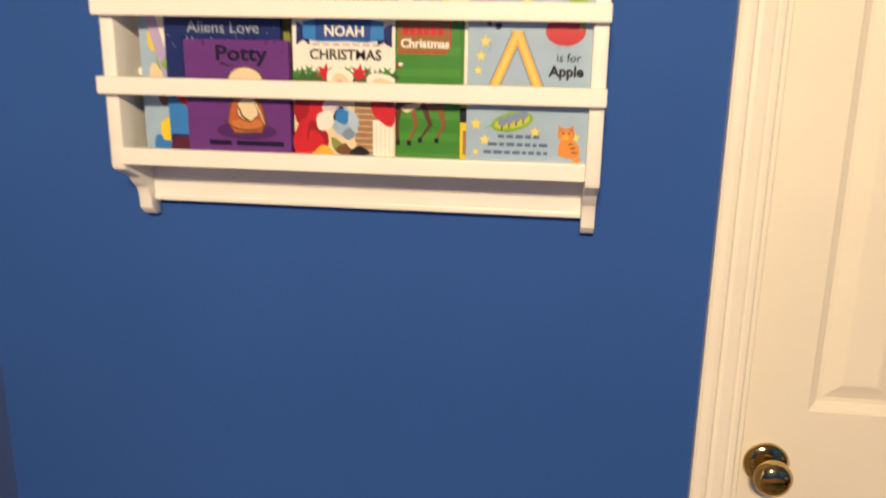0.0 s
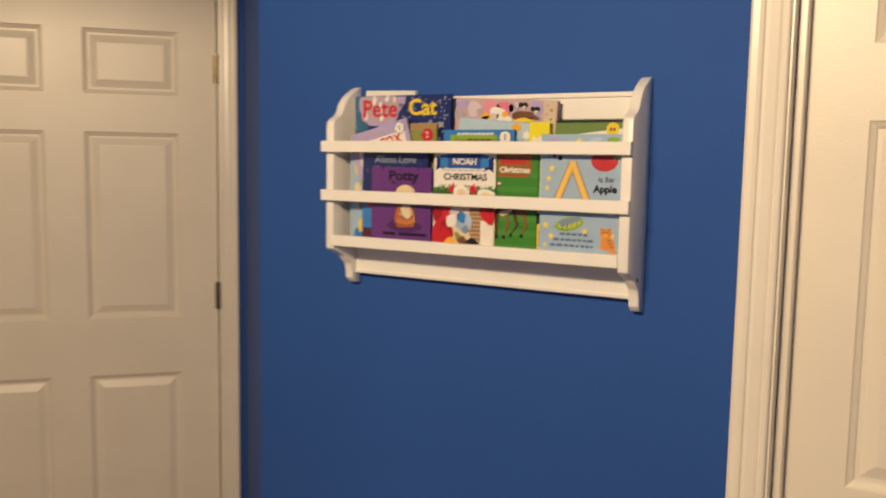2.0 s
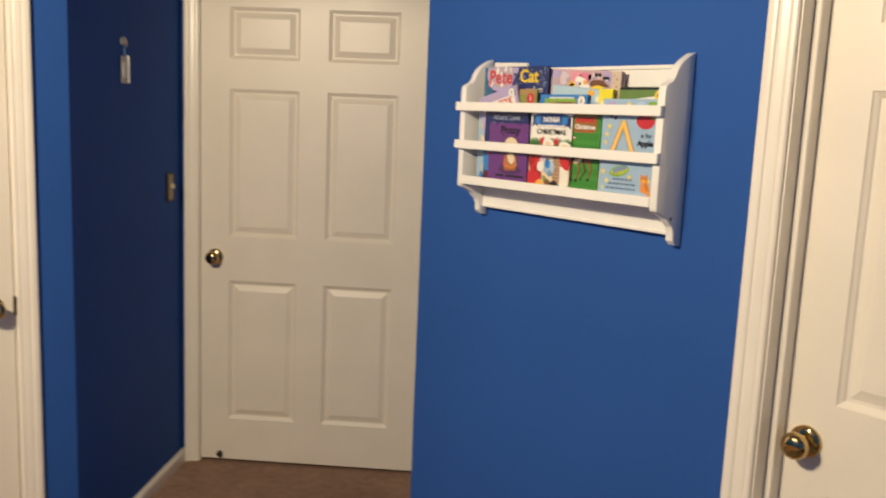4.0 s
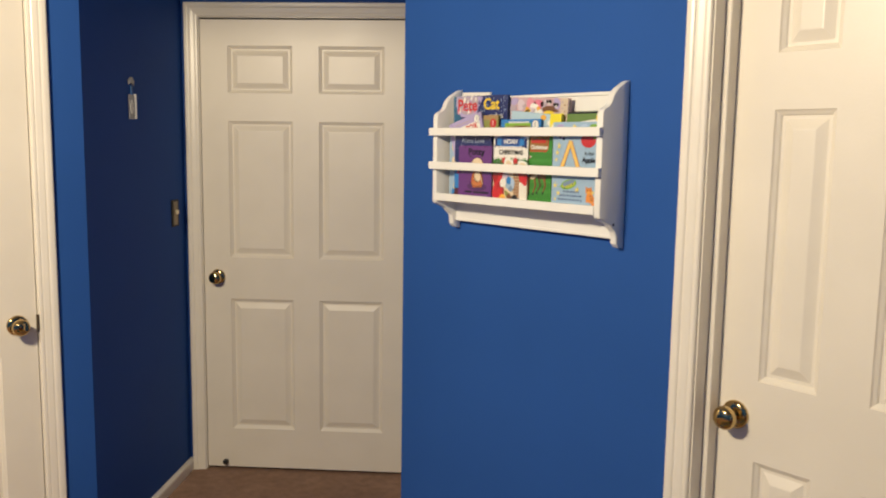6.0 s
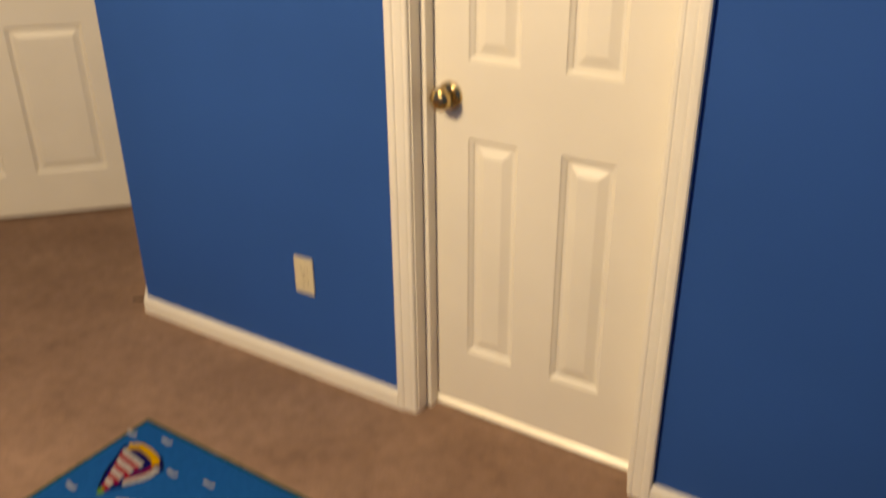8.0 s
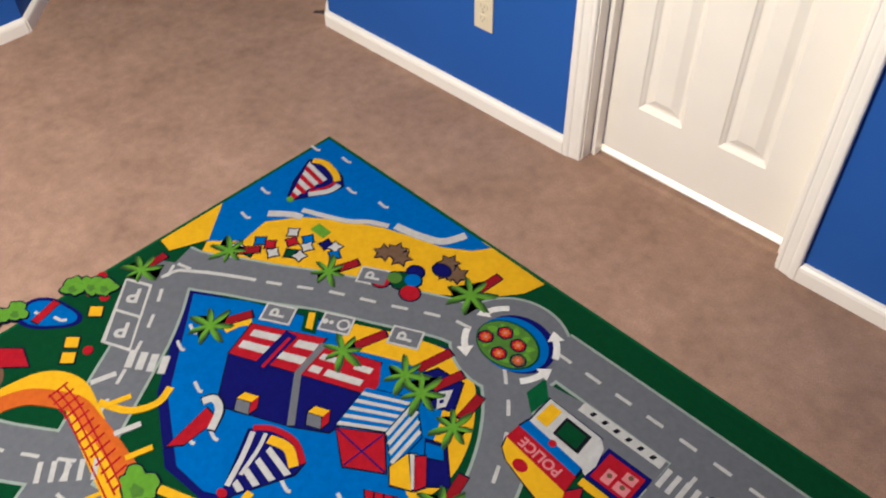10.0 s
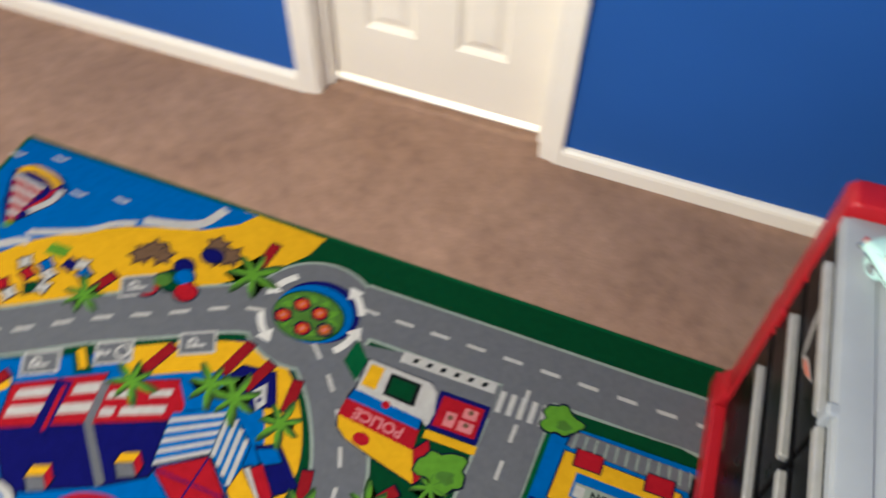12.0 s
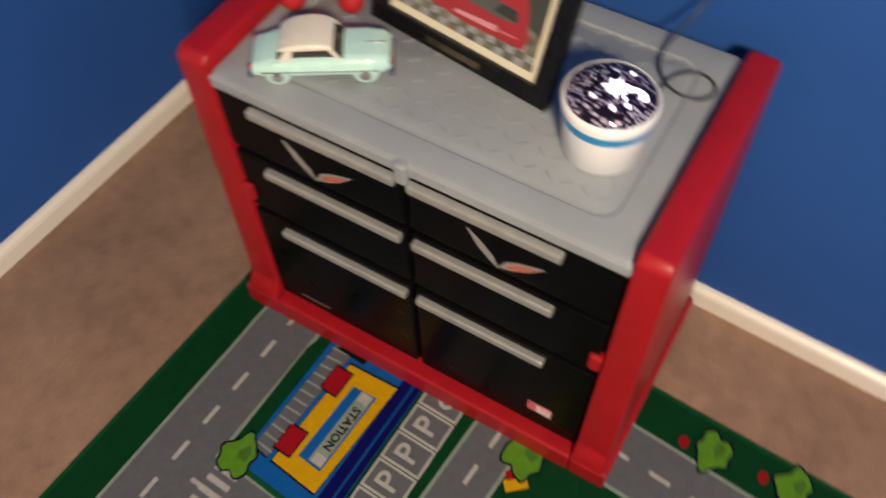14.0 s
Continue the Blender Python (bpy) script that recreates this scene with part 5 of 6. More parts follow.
counts = {}
OUTLINED = ("palm_leaves", "bush", "sail", "hotel_front", "hotel_roof", "tent", "tent_front", "kiosk", "kiosk_roof", "shop", "jetty", "canoe", "playhouse", "bench", "police_roof", "police_wall", "police_side", "police_band",
            "station_wall", "station_awning", "station_roof", "beach_ball", "beach_towel", "parasol", "door_block", "flower", "palm_trunk", "pond_bridge")


def dye(name, points, mat, layer):
    """A dyed shape in the pile; higher layers lie over lower ones."""
    if name in OUTLINED:
        cx, cy = sum(p[0] for p in points) / len(points), sum(p[1] for p in points) / len(points)
        grown = [(x + 0.0045 * (x - cx) / max(1e-6, math.hypot(x - cx, y - cy)), y + 0.0045 * (y - cy) / max(1e-6, math.hypot(x - cx, y - cy))) for x, y in points]
        dye("dark_outline", grown, R_INK, layer - 0.5)
    counts[layer] = (counts.get(layer, -1) + 1) % 70
    part(name, bm_prism(points, 0.004, 0.0060 + 0.0004 * (layer + 0.012 * counts[layer])), mat, rug)


def ribbon(points, wide):
    """The outline of a line of even width through points."""
    left, right = [], []
    for i, p in enumerate(points):
        a, b = Vector(points[max(i - 1, 0)]), Vector(points[min(i + 1, len(points) - 1)])
        w = (b - a).normalized()
        side = Vector((-w.y, w.x)) * wide / 2
        left.append((p[0] + side.x, p[1] + side.y))
        right.append((p[0] - side.x, p[1] - side.y))
    return left + right[::-1]


def rounded(points, per=6):
    """More points along a smooth line through the given ones."""
    out = []
    for i in range(len(points) - 1):
        p = [Vector(points[max(0, min(len(points) - 1, i + k))]) for k in (-1, 0, 1, 2)]
        for s in range(per):
            t = s / per
            q = 0.5 * (2 * p[1] + (p[2] - p[0]) * t + (2 * p[0] - 5 * p[1] + 4 * p[2] - p[3]) * t * t + (3 * p[1] - p[0] - 3 * p[2] + p[3]) * t ** 3)
            out.append((q.x, q.y))
    return out + [tuple(points[-1])]


def line(name, points, wide, mat, layer, smooth=True):
    pts = rounded(points) if smooth and len(points) > 2 else points
    dye(name, ribbon(pts, wide), mat, layer)


def road(points, wide=0.118, dashes=True):
    pts = rounded(points, 8) if len(points) > 2 else points
    dye("road_edge", ribbon(pts, wide + 0.014), R_LINE, 4)
    dye("road", ribbon(pts, wide), R_GREY, 5)
    if dashes:
        dashed(pts)


def dashed(pts, gap=0.0835, long=0.042, wide=0.0085, start=0.03):
    run = start
    for a, b in zip(pts, pts[1:]):
        a, b = Vector(a), Vector(b)
        d = (b - a).length
        while run < d:
            w = (b - a).normalized()
            p = a + w * run
            dye("road_dash", ribbon([tuple(p - w * long / 2), tuple(p + w * long / 2)], wide), R_WHITE, 6)
            run += gap
        run -= d


def palm(x, y, r=0.045, trunk=(0.05, 0.02)):
    line("palm_trunk", [(x + 0.3 * trunk[0], y + 0.3 * trunk[1]), (x + 1.05 * trunk[0], y + 1.05 * trunk[1])], 0.023, R_TRUNK, 8)
    turn = random.uniform(0, 60)
    lengths = [random.uniform(0.82, 1.22) for k in range(8)]
    for mat, size, layer, twist, fat in ((R_OLIVE, 1.08, 8.8, 10, 1.35), (R_LEAF, 1.0, 9.2, 4, 1.15), (R_LIME, 0.84, 9.8, 0, 1.0)):
        pts = []
        for k in range(7):
            t, q = radians(turn + twist + 360 / 7 * k), lengths[k]
            for dt, dr in ((-0.36, 0.24), (-0.16, 0.58), (0.00, 0.95), (0.05, 0.93), (0.17, 0.58), (0.34, 0.25)):
                pts.append((x + r * size * dr * q * math.cos(t + dt * fat), y + r * size * dr * q * math.sin(t + dt * fat)))
        dye("palm_fronds", pts, mat, layer)


def bush(x, y, r=0.035, mat=None):
    p, q = random.uniform(0, 6), random.uniform(0, 6)
    ring = [(2 * math.pi * k / 30, r * (1 + 0.13 * math.sin(3 * 2 * math.pi * k / 30 + p) + 0.12 * math.sin(5 * 2 * math.pi * k / 30 + q) + 0.06 * math.sin(9 * 2 * math.pi * k / 30))) for k in range(30)]
    dye("bush", [(x + 1.08 * d * math.cos(a), y + 0.86 * d * math.sin(a)) for a, d in ring], mat or R_LIME, 9)
    if mat is None:
        dye("bush_shade", [(x + 0.25 * r + 0.42 * d * math.cos(a), y - 0.25 * r + 0.30 * d * math.sin(a)) for a, d in ring[::2]], R_LEAF, 10)


def parking(x, y, turn, text="P", w=0.062, h=0.05, letter_turn=0):
    t = radians(turn)

    def at(u, v):
        return (x + u * math.cos(t) - v * math.sin(t), y + u * math.sin(t) + v * math.cos(t))

    dye("parking_edge", [at(*p) for p in rect(-w / 2, w / 2, -h / 2, h / 2)], R_WHITE, 6)
    dye("parking_bay", [at(*p) for p in rect(-w / 2 + 0.005, w / 2 - 0.005, -h / 2 + 0.005, h / 2 - 0.005)], R_GREY, 7)
    if text:
        lettering("parking_letter", text, 0.053 if h < 0.08 else 0.062, R_WHITE, rug, 0, 0, 0, pose(x, y, 0.0060 + 0.0004 * 8, 0, 0, turn + letter_turn), bold=0.0010)


def bands(name, quad, shares, mat, layer):
    """Stripes across a four-cornered shape, between shares of the way up its two sides."""
    p, q, r, w = (Vector(c) for c in quad)
    for lo, hi, a, b in shares:
        left, right = p.lerp(w, lo), q.lerp(r, lo)
        left2, right2 = p.lerp(w, hi), q.lerp(r, hi)
        dye(name, [tuple(left.lerp(right, a)), tuple(left.lerp(right, b)), tuple(left2.lerp(right2, b)), tuple(left2.lerp(right2, a))], mat, layer)


def ripples(places, turn=-25):
    for x, y in places:
        t = radians(turn)
        dx, dy = 0.018 * math.cos(t), 0.018 * math.sin(t)
        line("ripple", [(x - dx, y - dy), (x + 0.3 * dx + 0.004, y + 0.3 * dy - 0.005), (x + dx, y + dy)], 0.0080, R_WHITE, 4)


# sea and beach
dye("beach", [(0.55, -0.945), (0.62, -0.75), (0.9, -0.50), (1.10, -0.456), (1.312, -0.463), (1.295, -0.52), (1.24, -0.59), (1.10, -0.70), (0.94, -0.79), (0.71, -0.92), (0.58, -0.99)], R_YELLOW, 1)
dye("sea", [on_rug(0.012, 0.012), on_rug(0.675, 0.012), (1.10, -0.50), (1.03, -0.545), (0.96, -0.565), (0.86, -0.60), (0.76, -0.655), (0.67, -0.72), (0.61, -0.80), (0.625, -0.885), (0.55, -0.955), on_rug(0.013, 0.405)], R_BLUE, 2)
dye("sand_patch", [on_rug(0.013, 0.40), (0.553, -0.945), (0.51, -1.04), on_rug(0.013, 0.60)], R_YELLOW, 3)
line("wave", [(0.59, -0.775), (0.64, -0.735), (0.672, -0.722)], 0.022, R_WHITE, 4)
line("wave", [(0.65, -0.702), (0.77, -0.650), (0.82, -0.610), (0.872, -0.585)], 0.016, R_WHITE, 4)
line("wave", [(0.885, -0.572), (0.96, -0.555), (1.02, -0.528), (1.05, -0.47)], 0.024, R_WHITE, 4)
ripples([(0.47, -0.50), (0.58, -0.475), (0.69, -0.555), (0.80, -0.535), (0.51, -0.72), (0.55, -0.82)], 5)


dye("sail", [(0.500, -0.553), (0.537, -0.519), (0.624, -0.535), (0.660, -0.562), (0.652, -0.606), (0.610, -0.672), (0.592, -0.700), (0.575, -0.690), (0.540, -0.640)], R_NAVY, 5)
bands("sail_stripe", ((0.504, -0.556), (0.606, -0.572), (0.600, -0.690), (0.582, -0.690)), tuple((0.25 * k, 0.25 * k + 0.25, 0.02, 0.98 - 0.05 * k) for k in range(4)), R_WHITE, 6)
bands("sail_stripe", ((0.504, -0.556), (0.606, -0.572), (0.600, -0.690), (0.582, -0.690)), tuple((0.25 * k + 0.12, 0.25 * k + 0.24, 0.0, 1.0) for k in range(4)), R_RED, 7)
line("sail_edge", [(0.510, -0.546), (0.545, -0.530), (0.600, -0.540), (0.632, -0.558)], 0.020, R_YELLOW, 8)
line("sail_edge", [(0.648, -0.566), (0.646, -0.602), (0.614, -0.650)], 0.018, R_WHITE, 8)
line("sail_edge", [(0.632, -0.566), (0.628, -0.600), (0.606, -0.640)], 0.009, R_RED, 8)
dye("sail_tip", blob(0.592, -0.698, 0.012, 0.009, 10), R_LIME, 8)
for x, y, c in ((0.70, -0.775, R_WHITE), (0.725, -0.80, R_RED), (0.75, -0.765, R_BLUE), (0.77, -0.785, R_WHITE), (0.80, -0.745, R_NAVY), (0.825, -0.735, R_WHITE), (0.845, -0.755, R_BLUE), (0.66, -0.855, R_BLUE), (0.69, -0.845, R_RED),
                (0.72, -0.86, R_WHITE), (0.63, -0.91, R_WHITE), (0.67, -0.90, R_GREEN), (0.755, -0.83, R_GREEN), (0.78, -0.82, R_WHITE)):
    dye("beach_towel", star(x, y, 0.020, 0.55, 4, random.uniform(0, 90)), c, 5)
dye("beach_mat", rect(0.725, 0.775, -0.735, -0.705), R_LIME, 5)
for x, y in ((0.955, -0.635), (0.935, -0.66), (0.98, -0.645), (1.105, -0.60), (1.085, -0.575), (1.13, -0.59)):
    dye("parasol", star(x, y, 0.030, 0.52, 6, random.uniform(0, 60)), R_BROWN, 5)
dye("parasol", blob(1.09, -0.605, 0.025, 0.018), R_NAVY, 6)
for x, y, c, r in ((1.00, -0.735, R_RED, 0.024), (1.04, -0.70, R_GREEN, 0.030), (1.085, -0.715, R_RED, 0.026), (1.045, -0.655, R_NAVY, 0.022), (1.06, -0.68, R_BLUE, 0.022), (1.02, -0.705, R_LEAF, 0.020)):
    dye("beach_ball", blob(x, y, r, r * 0.9), c, 7)
palm(0.632, -0.934, 0.050, (0.05, 0.055))
palm(0.518, -1.131, 0.050, (0.0, 0.07))
palm(0.88, -0.805, 0.052, (0.03, 0.07))
palm(1.202, -0.618, 0.058, (0.01, 0.09))

# roads
road([(0.560, -1.055), (0.62, -1.035), (0.72, -0.975), (0.80, -0.930), (0.93, -0.850), (1.07, -0.780), (1.21, -0.710), (1.30, -0.690)])
road([(0.560, -1.055), (0.60, -1.115), (0.66, -1.18), (0.715, -1.25), (0.765, -1.33), (0.82, -1.42), (0.87, -1.50), (0.93, -1.60), (1.0, -1.75)], 0.130)
road([(0.40, -1.755), (0.56, -1.715), (0.70, -1.66), (0.80, -1.60), (0.90, -1.53)], 0.125)
road([(0.93, -1.60), (1.02, -1.58), (1.15, -1.53), (1.30, -1.45), (1.44, -1.35), (1.54, -1.24), (1.59, -1.11), (1.59, -1.00), (1.55, -0.90), (1.49, -0.81), (1.42, -0.74)], 0.105)
road([(1.46, -0.612), (1.80, -0.614), (2.10, -0.618), (2.26, -0.622), (2.335, -0.66), (2.362, -0.74), (2.350, -1.0), (2.338, -1.40), (2.310, -1.90)], 0.122)
road([(1.878, -0.66), (1.872, -0.90), (1.86, -1.10), (1.84, -1.40)], 0.112)
road([(1.88, -1.085), (2.10, -1.09), (2.34, -1.10)], 0.09)
dye("roundabout_edge", blob(1.372, -0.665, 0.150, 0.142, 40), R_LINE, 4)
dye("roundabout", blob(1.372, -0.665, 0.143, 0.135, 40), R_GREY, 5.5)
dye("island_edge", blob(1.385, -0.653, 0.094, 0.080, 36), R_NAVY, 7)
dye("island_ring", blob(1.377, -0.662, 0.090, 0.074, 36), R_BLUE, 8)
dye("island_rim", blob(1.369, -0.671, 0.083, 0.064, 36), R_GREEN, 9)
dye("island_lawn", blob(1.368, -0.672, 0.079, 0.060, 32), R_LEAF, 10)
for k in range(11):
    dye("island_leaf", blob(1.368 + 0.058 * math.cos(0.57 * k), -0.672 + 0.042 * math.sin(0.57 * k), 0.012, 0.009, 10, 40 * k, 3, 0.2), R_LIME, 10.5)
for k, (dx, dy) in enumerate(((-0.052, -0.018), (-0.025, 0.022), (0.022, 0.014), (0.003, -0.034), (0.050, -0.020))):
    dye("flower", blob(1.368 + dx, -0.672 + dy, 0.0165, 0.0150, 16, 0, 6, 0.06), R_RED if k != 4 else R_BROWN, 11)
    dye("flower_petals", star(1.368 + dx, -0.672 + dy, 0.0135, 0.66, 6), R_ORANGE, 12)
    dye("flower_eye", blob(1.368 + dx, -0.672 + dy, 0.0042, 0.0042, 10), R_PINK, 13)
for a in (20, 75, 130, 200, 255, 320):
    t0 = radians(a)
    arc = [(1.372 + 0.112 * math.cos(t0 + k * 0.1), -0.665 + 0.104 * math.sin(t0 + k * 0.1)) for k in range(6)]
    if a in (20, 130, 200, 320):
        line("arrow", arc, 0.016, R_BRIGHT, 7)
        e, f = Vector(arc[-1]), Vector(arc[-2])
        w = (e - f).normalized()
        s = Vector((-w.y, w.x))
        dye("arrow_head", [tuple(e + s * 0.020), tuple(e + w * 0.030), tuple(e - s * 0.020)], R_BRIGHT, 7)
dye("parking_edge", [(0.512, -1.172), (0.583, -1.139), (0.728, -1.294), (0.650, -1.326)], R_WHITE, 5.6)
for lo, hi in ((0.02, 0.48), (0.52, 0.97)):
    p, q = Vector((0.520, -1.173)), Vector((0.580, -1.146))
    w = Vector((0.141, -0.148))
    dye("parking_bay", [tuple(p + w * lo), tuple(q + w * lo), tuple(q + w * hi), tuple(p + w * hi)], R_GREY, 7)
for x, y in ((0.580, -1.190), (0.655, -1.270)):
    lettering("parking_letter", "P", 0.064, R_WHITE, rug, 0, 0, 0, pose(x, y, 0.0060 + 0.0004 * 8, 0, 0, 222), bold=0.0016)
for x, y, t in ((0.895, -0.981, 28), (1.024, -0.904, 28), (1.177, -0.820, 26), (0.977, -0.738, 28)):
    parking(x, y, t, "P" if x != 1.024 else "", 0.080, 0.056, 90)
for dx, dy, radius in ((-0.026, -0.014, 0.008), (-0.012, -0.006, 0.006)):        # a wheelchair sign
    dye("chair_sign", blob(1.024 + dx, -0.904 + dy, radius, radius, 12), R_WHITE, 8)
dye("chair_sign", blob(1.040, -0.896, 0.017, 0.017, 18), R_WHITE, 8)
dye("chair_sign", blob(1.040, -0.896, 0.011, 0.011, 16), R_GREY, 9)
line("centre_line", [(0.578, -1.110), (0.588, -1.070), (0.612, -1.048), (0.66, -1.014), (0.72, -0.976), (0.765, -0.950)], 0.010, R_WHITE, 6.5)


def zebra(x, y, dx, dy, n, turn, long=0.05, wide=0.0115):
    t = radians(turn)
    for k in range(n):
        cx, cy = x + dx * k, y + dy * k
        dye("crossing_bar", ribbon([(cx - math.cos(t) * long / 2, cy - math.sin(t) * long / 2), (cx + math.cos(t) * long / 2, cy + math.sin(t) * long / 2)], wide), R_WHITE, 7)


zebra(0.748, -1.304, 0.024, 0.0145, 4, -50, 0.050, 0.018)
zebra(0.865, -1.60, 0.020, 0.022, 5, -40)
zebra(1.830, -0.715, 0.023, 0.0, 5, 90)
dye("loading_strip", rect(1.60, 1.812, -0.703, -0.677), R_WHITE, 6)
for k in range(6):
    x = 1.625 + 0.031 * k
    dye("strip_mark", [(x, -0.696), (x + 0.010, -0.696), (x + 0.014, -0.684), (x + 0.004, -0.684)], R_BLACK, 7)

dye("sign_box", [(0.934, -0.926), (0.964, -0.907), (1.009, -0.960), (0.976, -0.976)], R_GREEN, 8)
dye("sign_box", [(0.948, -0.927), (0.962, -0.918), (0.995, -0.957), (0.979, -0.964)], R_YELLOW, 9)

# bay, sand and hotel
dye("bay_edge", [(0.655, -1.085), (0.875, -1.315), (1.05, -1.41), (1.16, -1.40), (1.47, -1.225), (1.535, -1.05), (1.525, -0.95), (1.41, -0.815), (1.285, -0.765), (1.05, -0.885), (0.81, -1.01)], R_NAVY, 1)
dye("bay", [(0.685, -1.085), (0.905, -1.305), (1.065, -1.39), (1.155, -1.385), (1.455, -1.215), (1.50, -1.05), (1.49, -0.95), (1.40, -0.835), (1.285, -0.775), (1.05, -0.895), (0.81, -1.005)], R_BLUE, 2)
line("sand", [(0.86, -1.035), (0.84, -1.06), (0.83, -1.10)], 0.040, R_YELLOW, 3)
line("sand", [(1.06, -0.915), (1.20, -0.845), (1.31, -0.815), (1.39, -0.86), (1.45, -0.95), (1.475, -1.04), (1.46, -1.10)], 0.075, R_YELLOW, 3)
line("verge", [(1.41, -0.800), (1.48, -0.89), (1.52, -0.98), (1.52, -1.08), (1.46, -1.21)], 0.035, R_GREEN, 3.5)
ripples([(0.80, -1.20), (0.93, -1.24), (1.03, -1.33), (1.27, -1.26), (1.38, -1.20), (1.06, -1.29), (0.78, -1.15), (1.33, -1.285)], -5)

dye("hotel_front", [(0.904, -1.136), (1.065, -1.063), (1.166, -1.164), (1.003, -1.241)], R_NAVY, 4)
dye("hotel_front", [(1.072, -1.061), (1.222, -1.000), (1.250, -1.040), (1.240, -1.115), (1.166, -1.164)], R_NAVY, 4)
ROOF_A = ((0.904, -1.136), (1.066, -1.063), (1.040, -0.952), (0.873, -1.044))
ROOF_B = ((1.075, -1.060), (1.216, -0.998), (1.188, -0.911), (1.052, -0.968))
dye("hotel_roof", ROOF_A, R_RED, 5)
dye("hotel_roof", ROOF_B, R_RED, 5)
bands("roof_stripe", ROOF_A, ((0.24, 0.46, 0.05, 0.44), (0.64, 0.84, 0.08, 0.50), (0.22, 0.42, 0.62, 0.97), (0.62, 0.82, 0.70, 0.98)), R_WHITE, 6)
bands("roof_stripe", ROOF_B, ((0.16, 0.36, 0.32, 0.92), (0.16, 0.36, 0.06, 0.24), (0.58, 0.76, 0.08, 0.42), (0.58, 0.76, 0.66, 0.95)), R_WHITE, 6)
line("roof_fold", [(0.990, -1.118), (0.968, -0.998)], 0.034, R_NAVY, 7)
line("roof_fold_stripe", [(0.995, -1.108), (0.975, -1.010)], 0.009, R_RED, 8)
dye("hotel_side", [(1.216, -0.998), (1.188, -0.911), (1.228, -0.956), (1.246, -1.034)], R_RED, 6)
line("wall_divider", [(1.166, -1.162), (1.069, -1.062), (1.050, -0.965)], 0.017, R_GREY, 7, False)
for x, y in ((1.021, -1.199), (1.167, -1.114)):                       # grey porches with a yellow top and a red side
    p, along, down = Vector((x, y)), Vector((0.91, 0.41)), Vector((0.69, -0.73))
    q, back = p + along * 0.036, along * 0.016 - down * 0.020
    dye("door_block", [tuple(p), tuple(q), tuple(q + down * 0.032), tuple(p + down * 0.032)], R_GREY, 6)
    dye("door_block", [tuple(p), tuple(q), tuple(q + back), tuple(p + back)], R_YELLOW, 7)
    dye("door_block", [tuple(q), tuple(q + back), tuple(q + back + down * 0.030), tuple(q + down * 0.030)], R_RED, 7)
TENT = ((1.237, -1.092), (1.330, -1.030), (1.315, -0.930), (1.214, -0.982))
dye("tent", TENT, R_LIGHT, 6)
SIDE = ((1.332, -1.030), (1.404, -1.083), (1.394, -0.988), (1.318, -0.927))
dye("tent", SIDE, R_LIGHT, 6)
bands("tent_shade", TENT, tuple((0.10 + 0.2 * k, 0.20 + 0.2 * k, 0.0, 1.0) for k in range(5)), R_BLUE, 7)
bands("tent_stripe", TENT, tuple((0.0 + 0.2 * k, 0.09 + 0.2 * k, 0.01, 0.99) for k in range(5)), R_WHITE, 7)
for k in range(4):
    foot, head = Vector(SIDE[0]).lerp(Vector(SIDE[1]), 0.08 + 0.26 * k), Vector(SIDE[3]).lerp(Vector(SIDE[2]), 0.08 + 0.26 * k)
    line("tent_stripe", [tuple(foot), tuple(head)], 0.009, R_WHITE, 7, False)
    line("tent_shade", [tuple(foot + Vector((0.009, -0.006))), tuple(head + Vector((0.009, -0.006)))], 0.006, R_BLUE, 7.5, False)
dye("tent_front", [(1.244, -1.098), (1.332, -1.038), (1.402, -1.100), (1.324, -1.150)], R_RED, 7)
line("tent_seam", [(1.246, -1.098), (1.400, -1.100)], 0.004, R_NAVY, 8, False)
line("tent_seam", [(1.324, -1.148), (1.332, -1.040)], 0.004, R_NAVY, 8, False)
dye("kiosk", [(1.406, -0.985), (1.451, -0.966), (1.522, -1.030), (1.482, -1.064)], R_NAVY, 5)
dye("kiosk_roof", [(1.412, -0.990), (1.448, -0.974), (1.470, -0.996), (1.436, -1.016)], R_BLUE, 6)
dye("kiosk", [(1.398, -1.084), (1.404, -1.036), (1.470, -1.091), (1.428, -1.112)], R_YELLOW, 8)
dye("kiosk", [(1.408, -1.034), (1.420, -1.024), (1.474, -1.080), (1.468, -1.090)], R_WHITE, 8)
dye("kiosk", [(1.420, -1.031), (1.437, -1.014), (1.484, -1.064), (1.474, -1.087)], R_RED, 9)
dye("shop", [(1.272, -0.886), (1.297, -0.833), (1.366, -0.824), (1.402, -0.893), (1.342, -0.922)], R_NAVY, 5)
dye("shop_sign", [(1.342, -0.879), (1.362, -0.852), (1.381, -0.895), (1.370, -0.915)], R_WHITE, 6)
for k in range(2):
    dye("shop_sign_mark", blob(1.357 + 0.008 * k, -0.878 - 0.014 * k, 0.005, 0.006, 10), R_NAVY, 7)
dye("jetty", [(1.398, -1.155), (1.483, -1.108), (1.502, -1.136), (1.436, -1.186)], R_RED, 4)
for k in range(4):
    line("jetty_plank", [(1.416 + 0.018 * k, -1.145 + 0.010 * k - 0.0), (1.446 + 0.016 * k, -1.180 + 0.011 * k)], 0.004, R_INK, 5)
dye("sail", [(1.107, -1.232), (1.142, -1.198), (1.205, -1.180), (1.258, -1.200), (1.264, -1.234), (1.205, -1.356), (1.186, -1.358)], R_NAVY, 5)
bands("sail_stripe", ((1.172, -1.222), (1.262, -1.234), (1.203, -1.354), (1.188, -1.350)), tuple((0.25 * k + 0.02, 0.25 * k + 0.13, 0.03, 0.97) for k in range(4)), R_WHITE, 6)
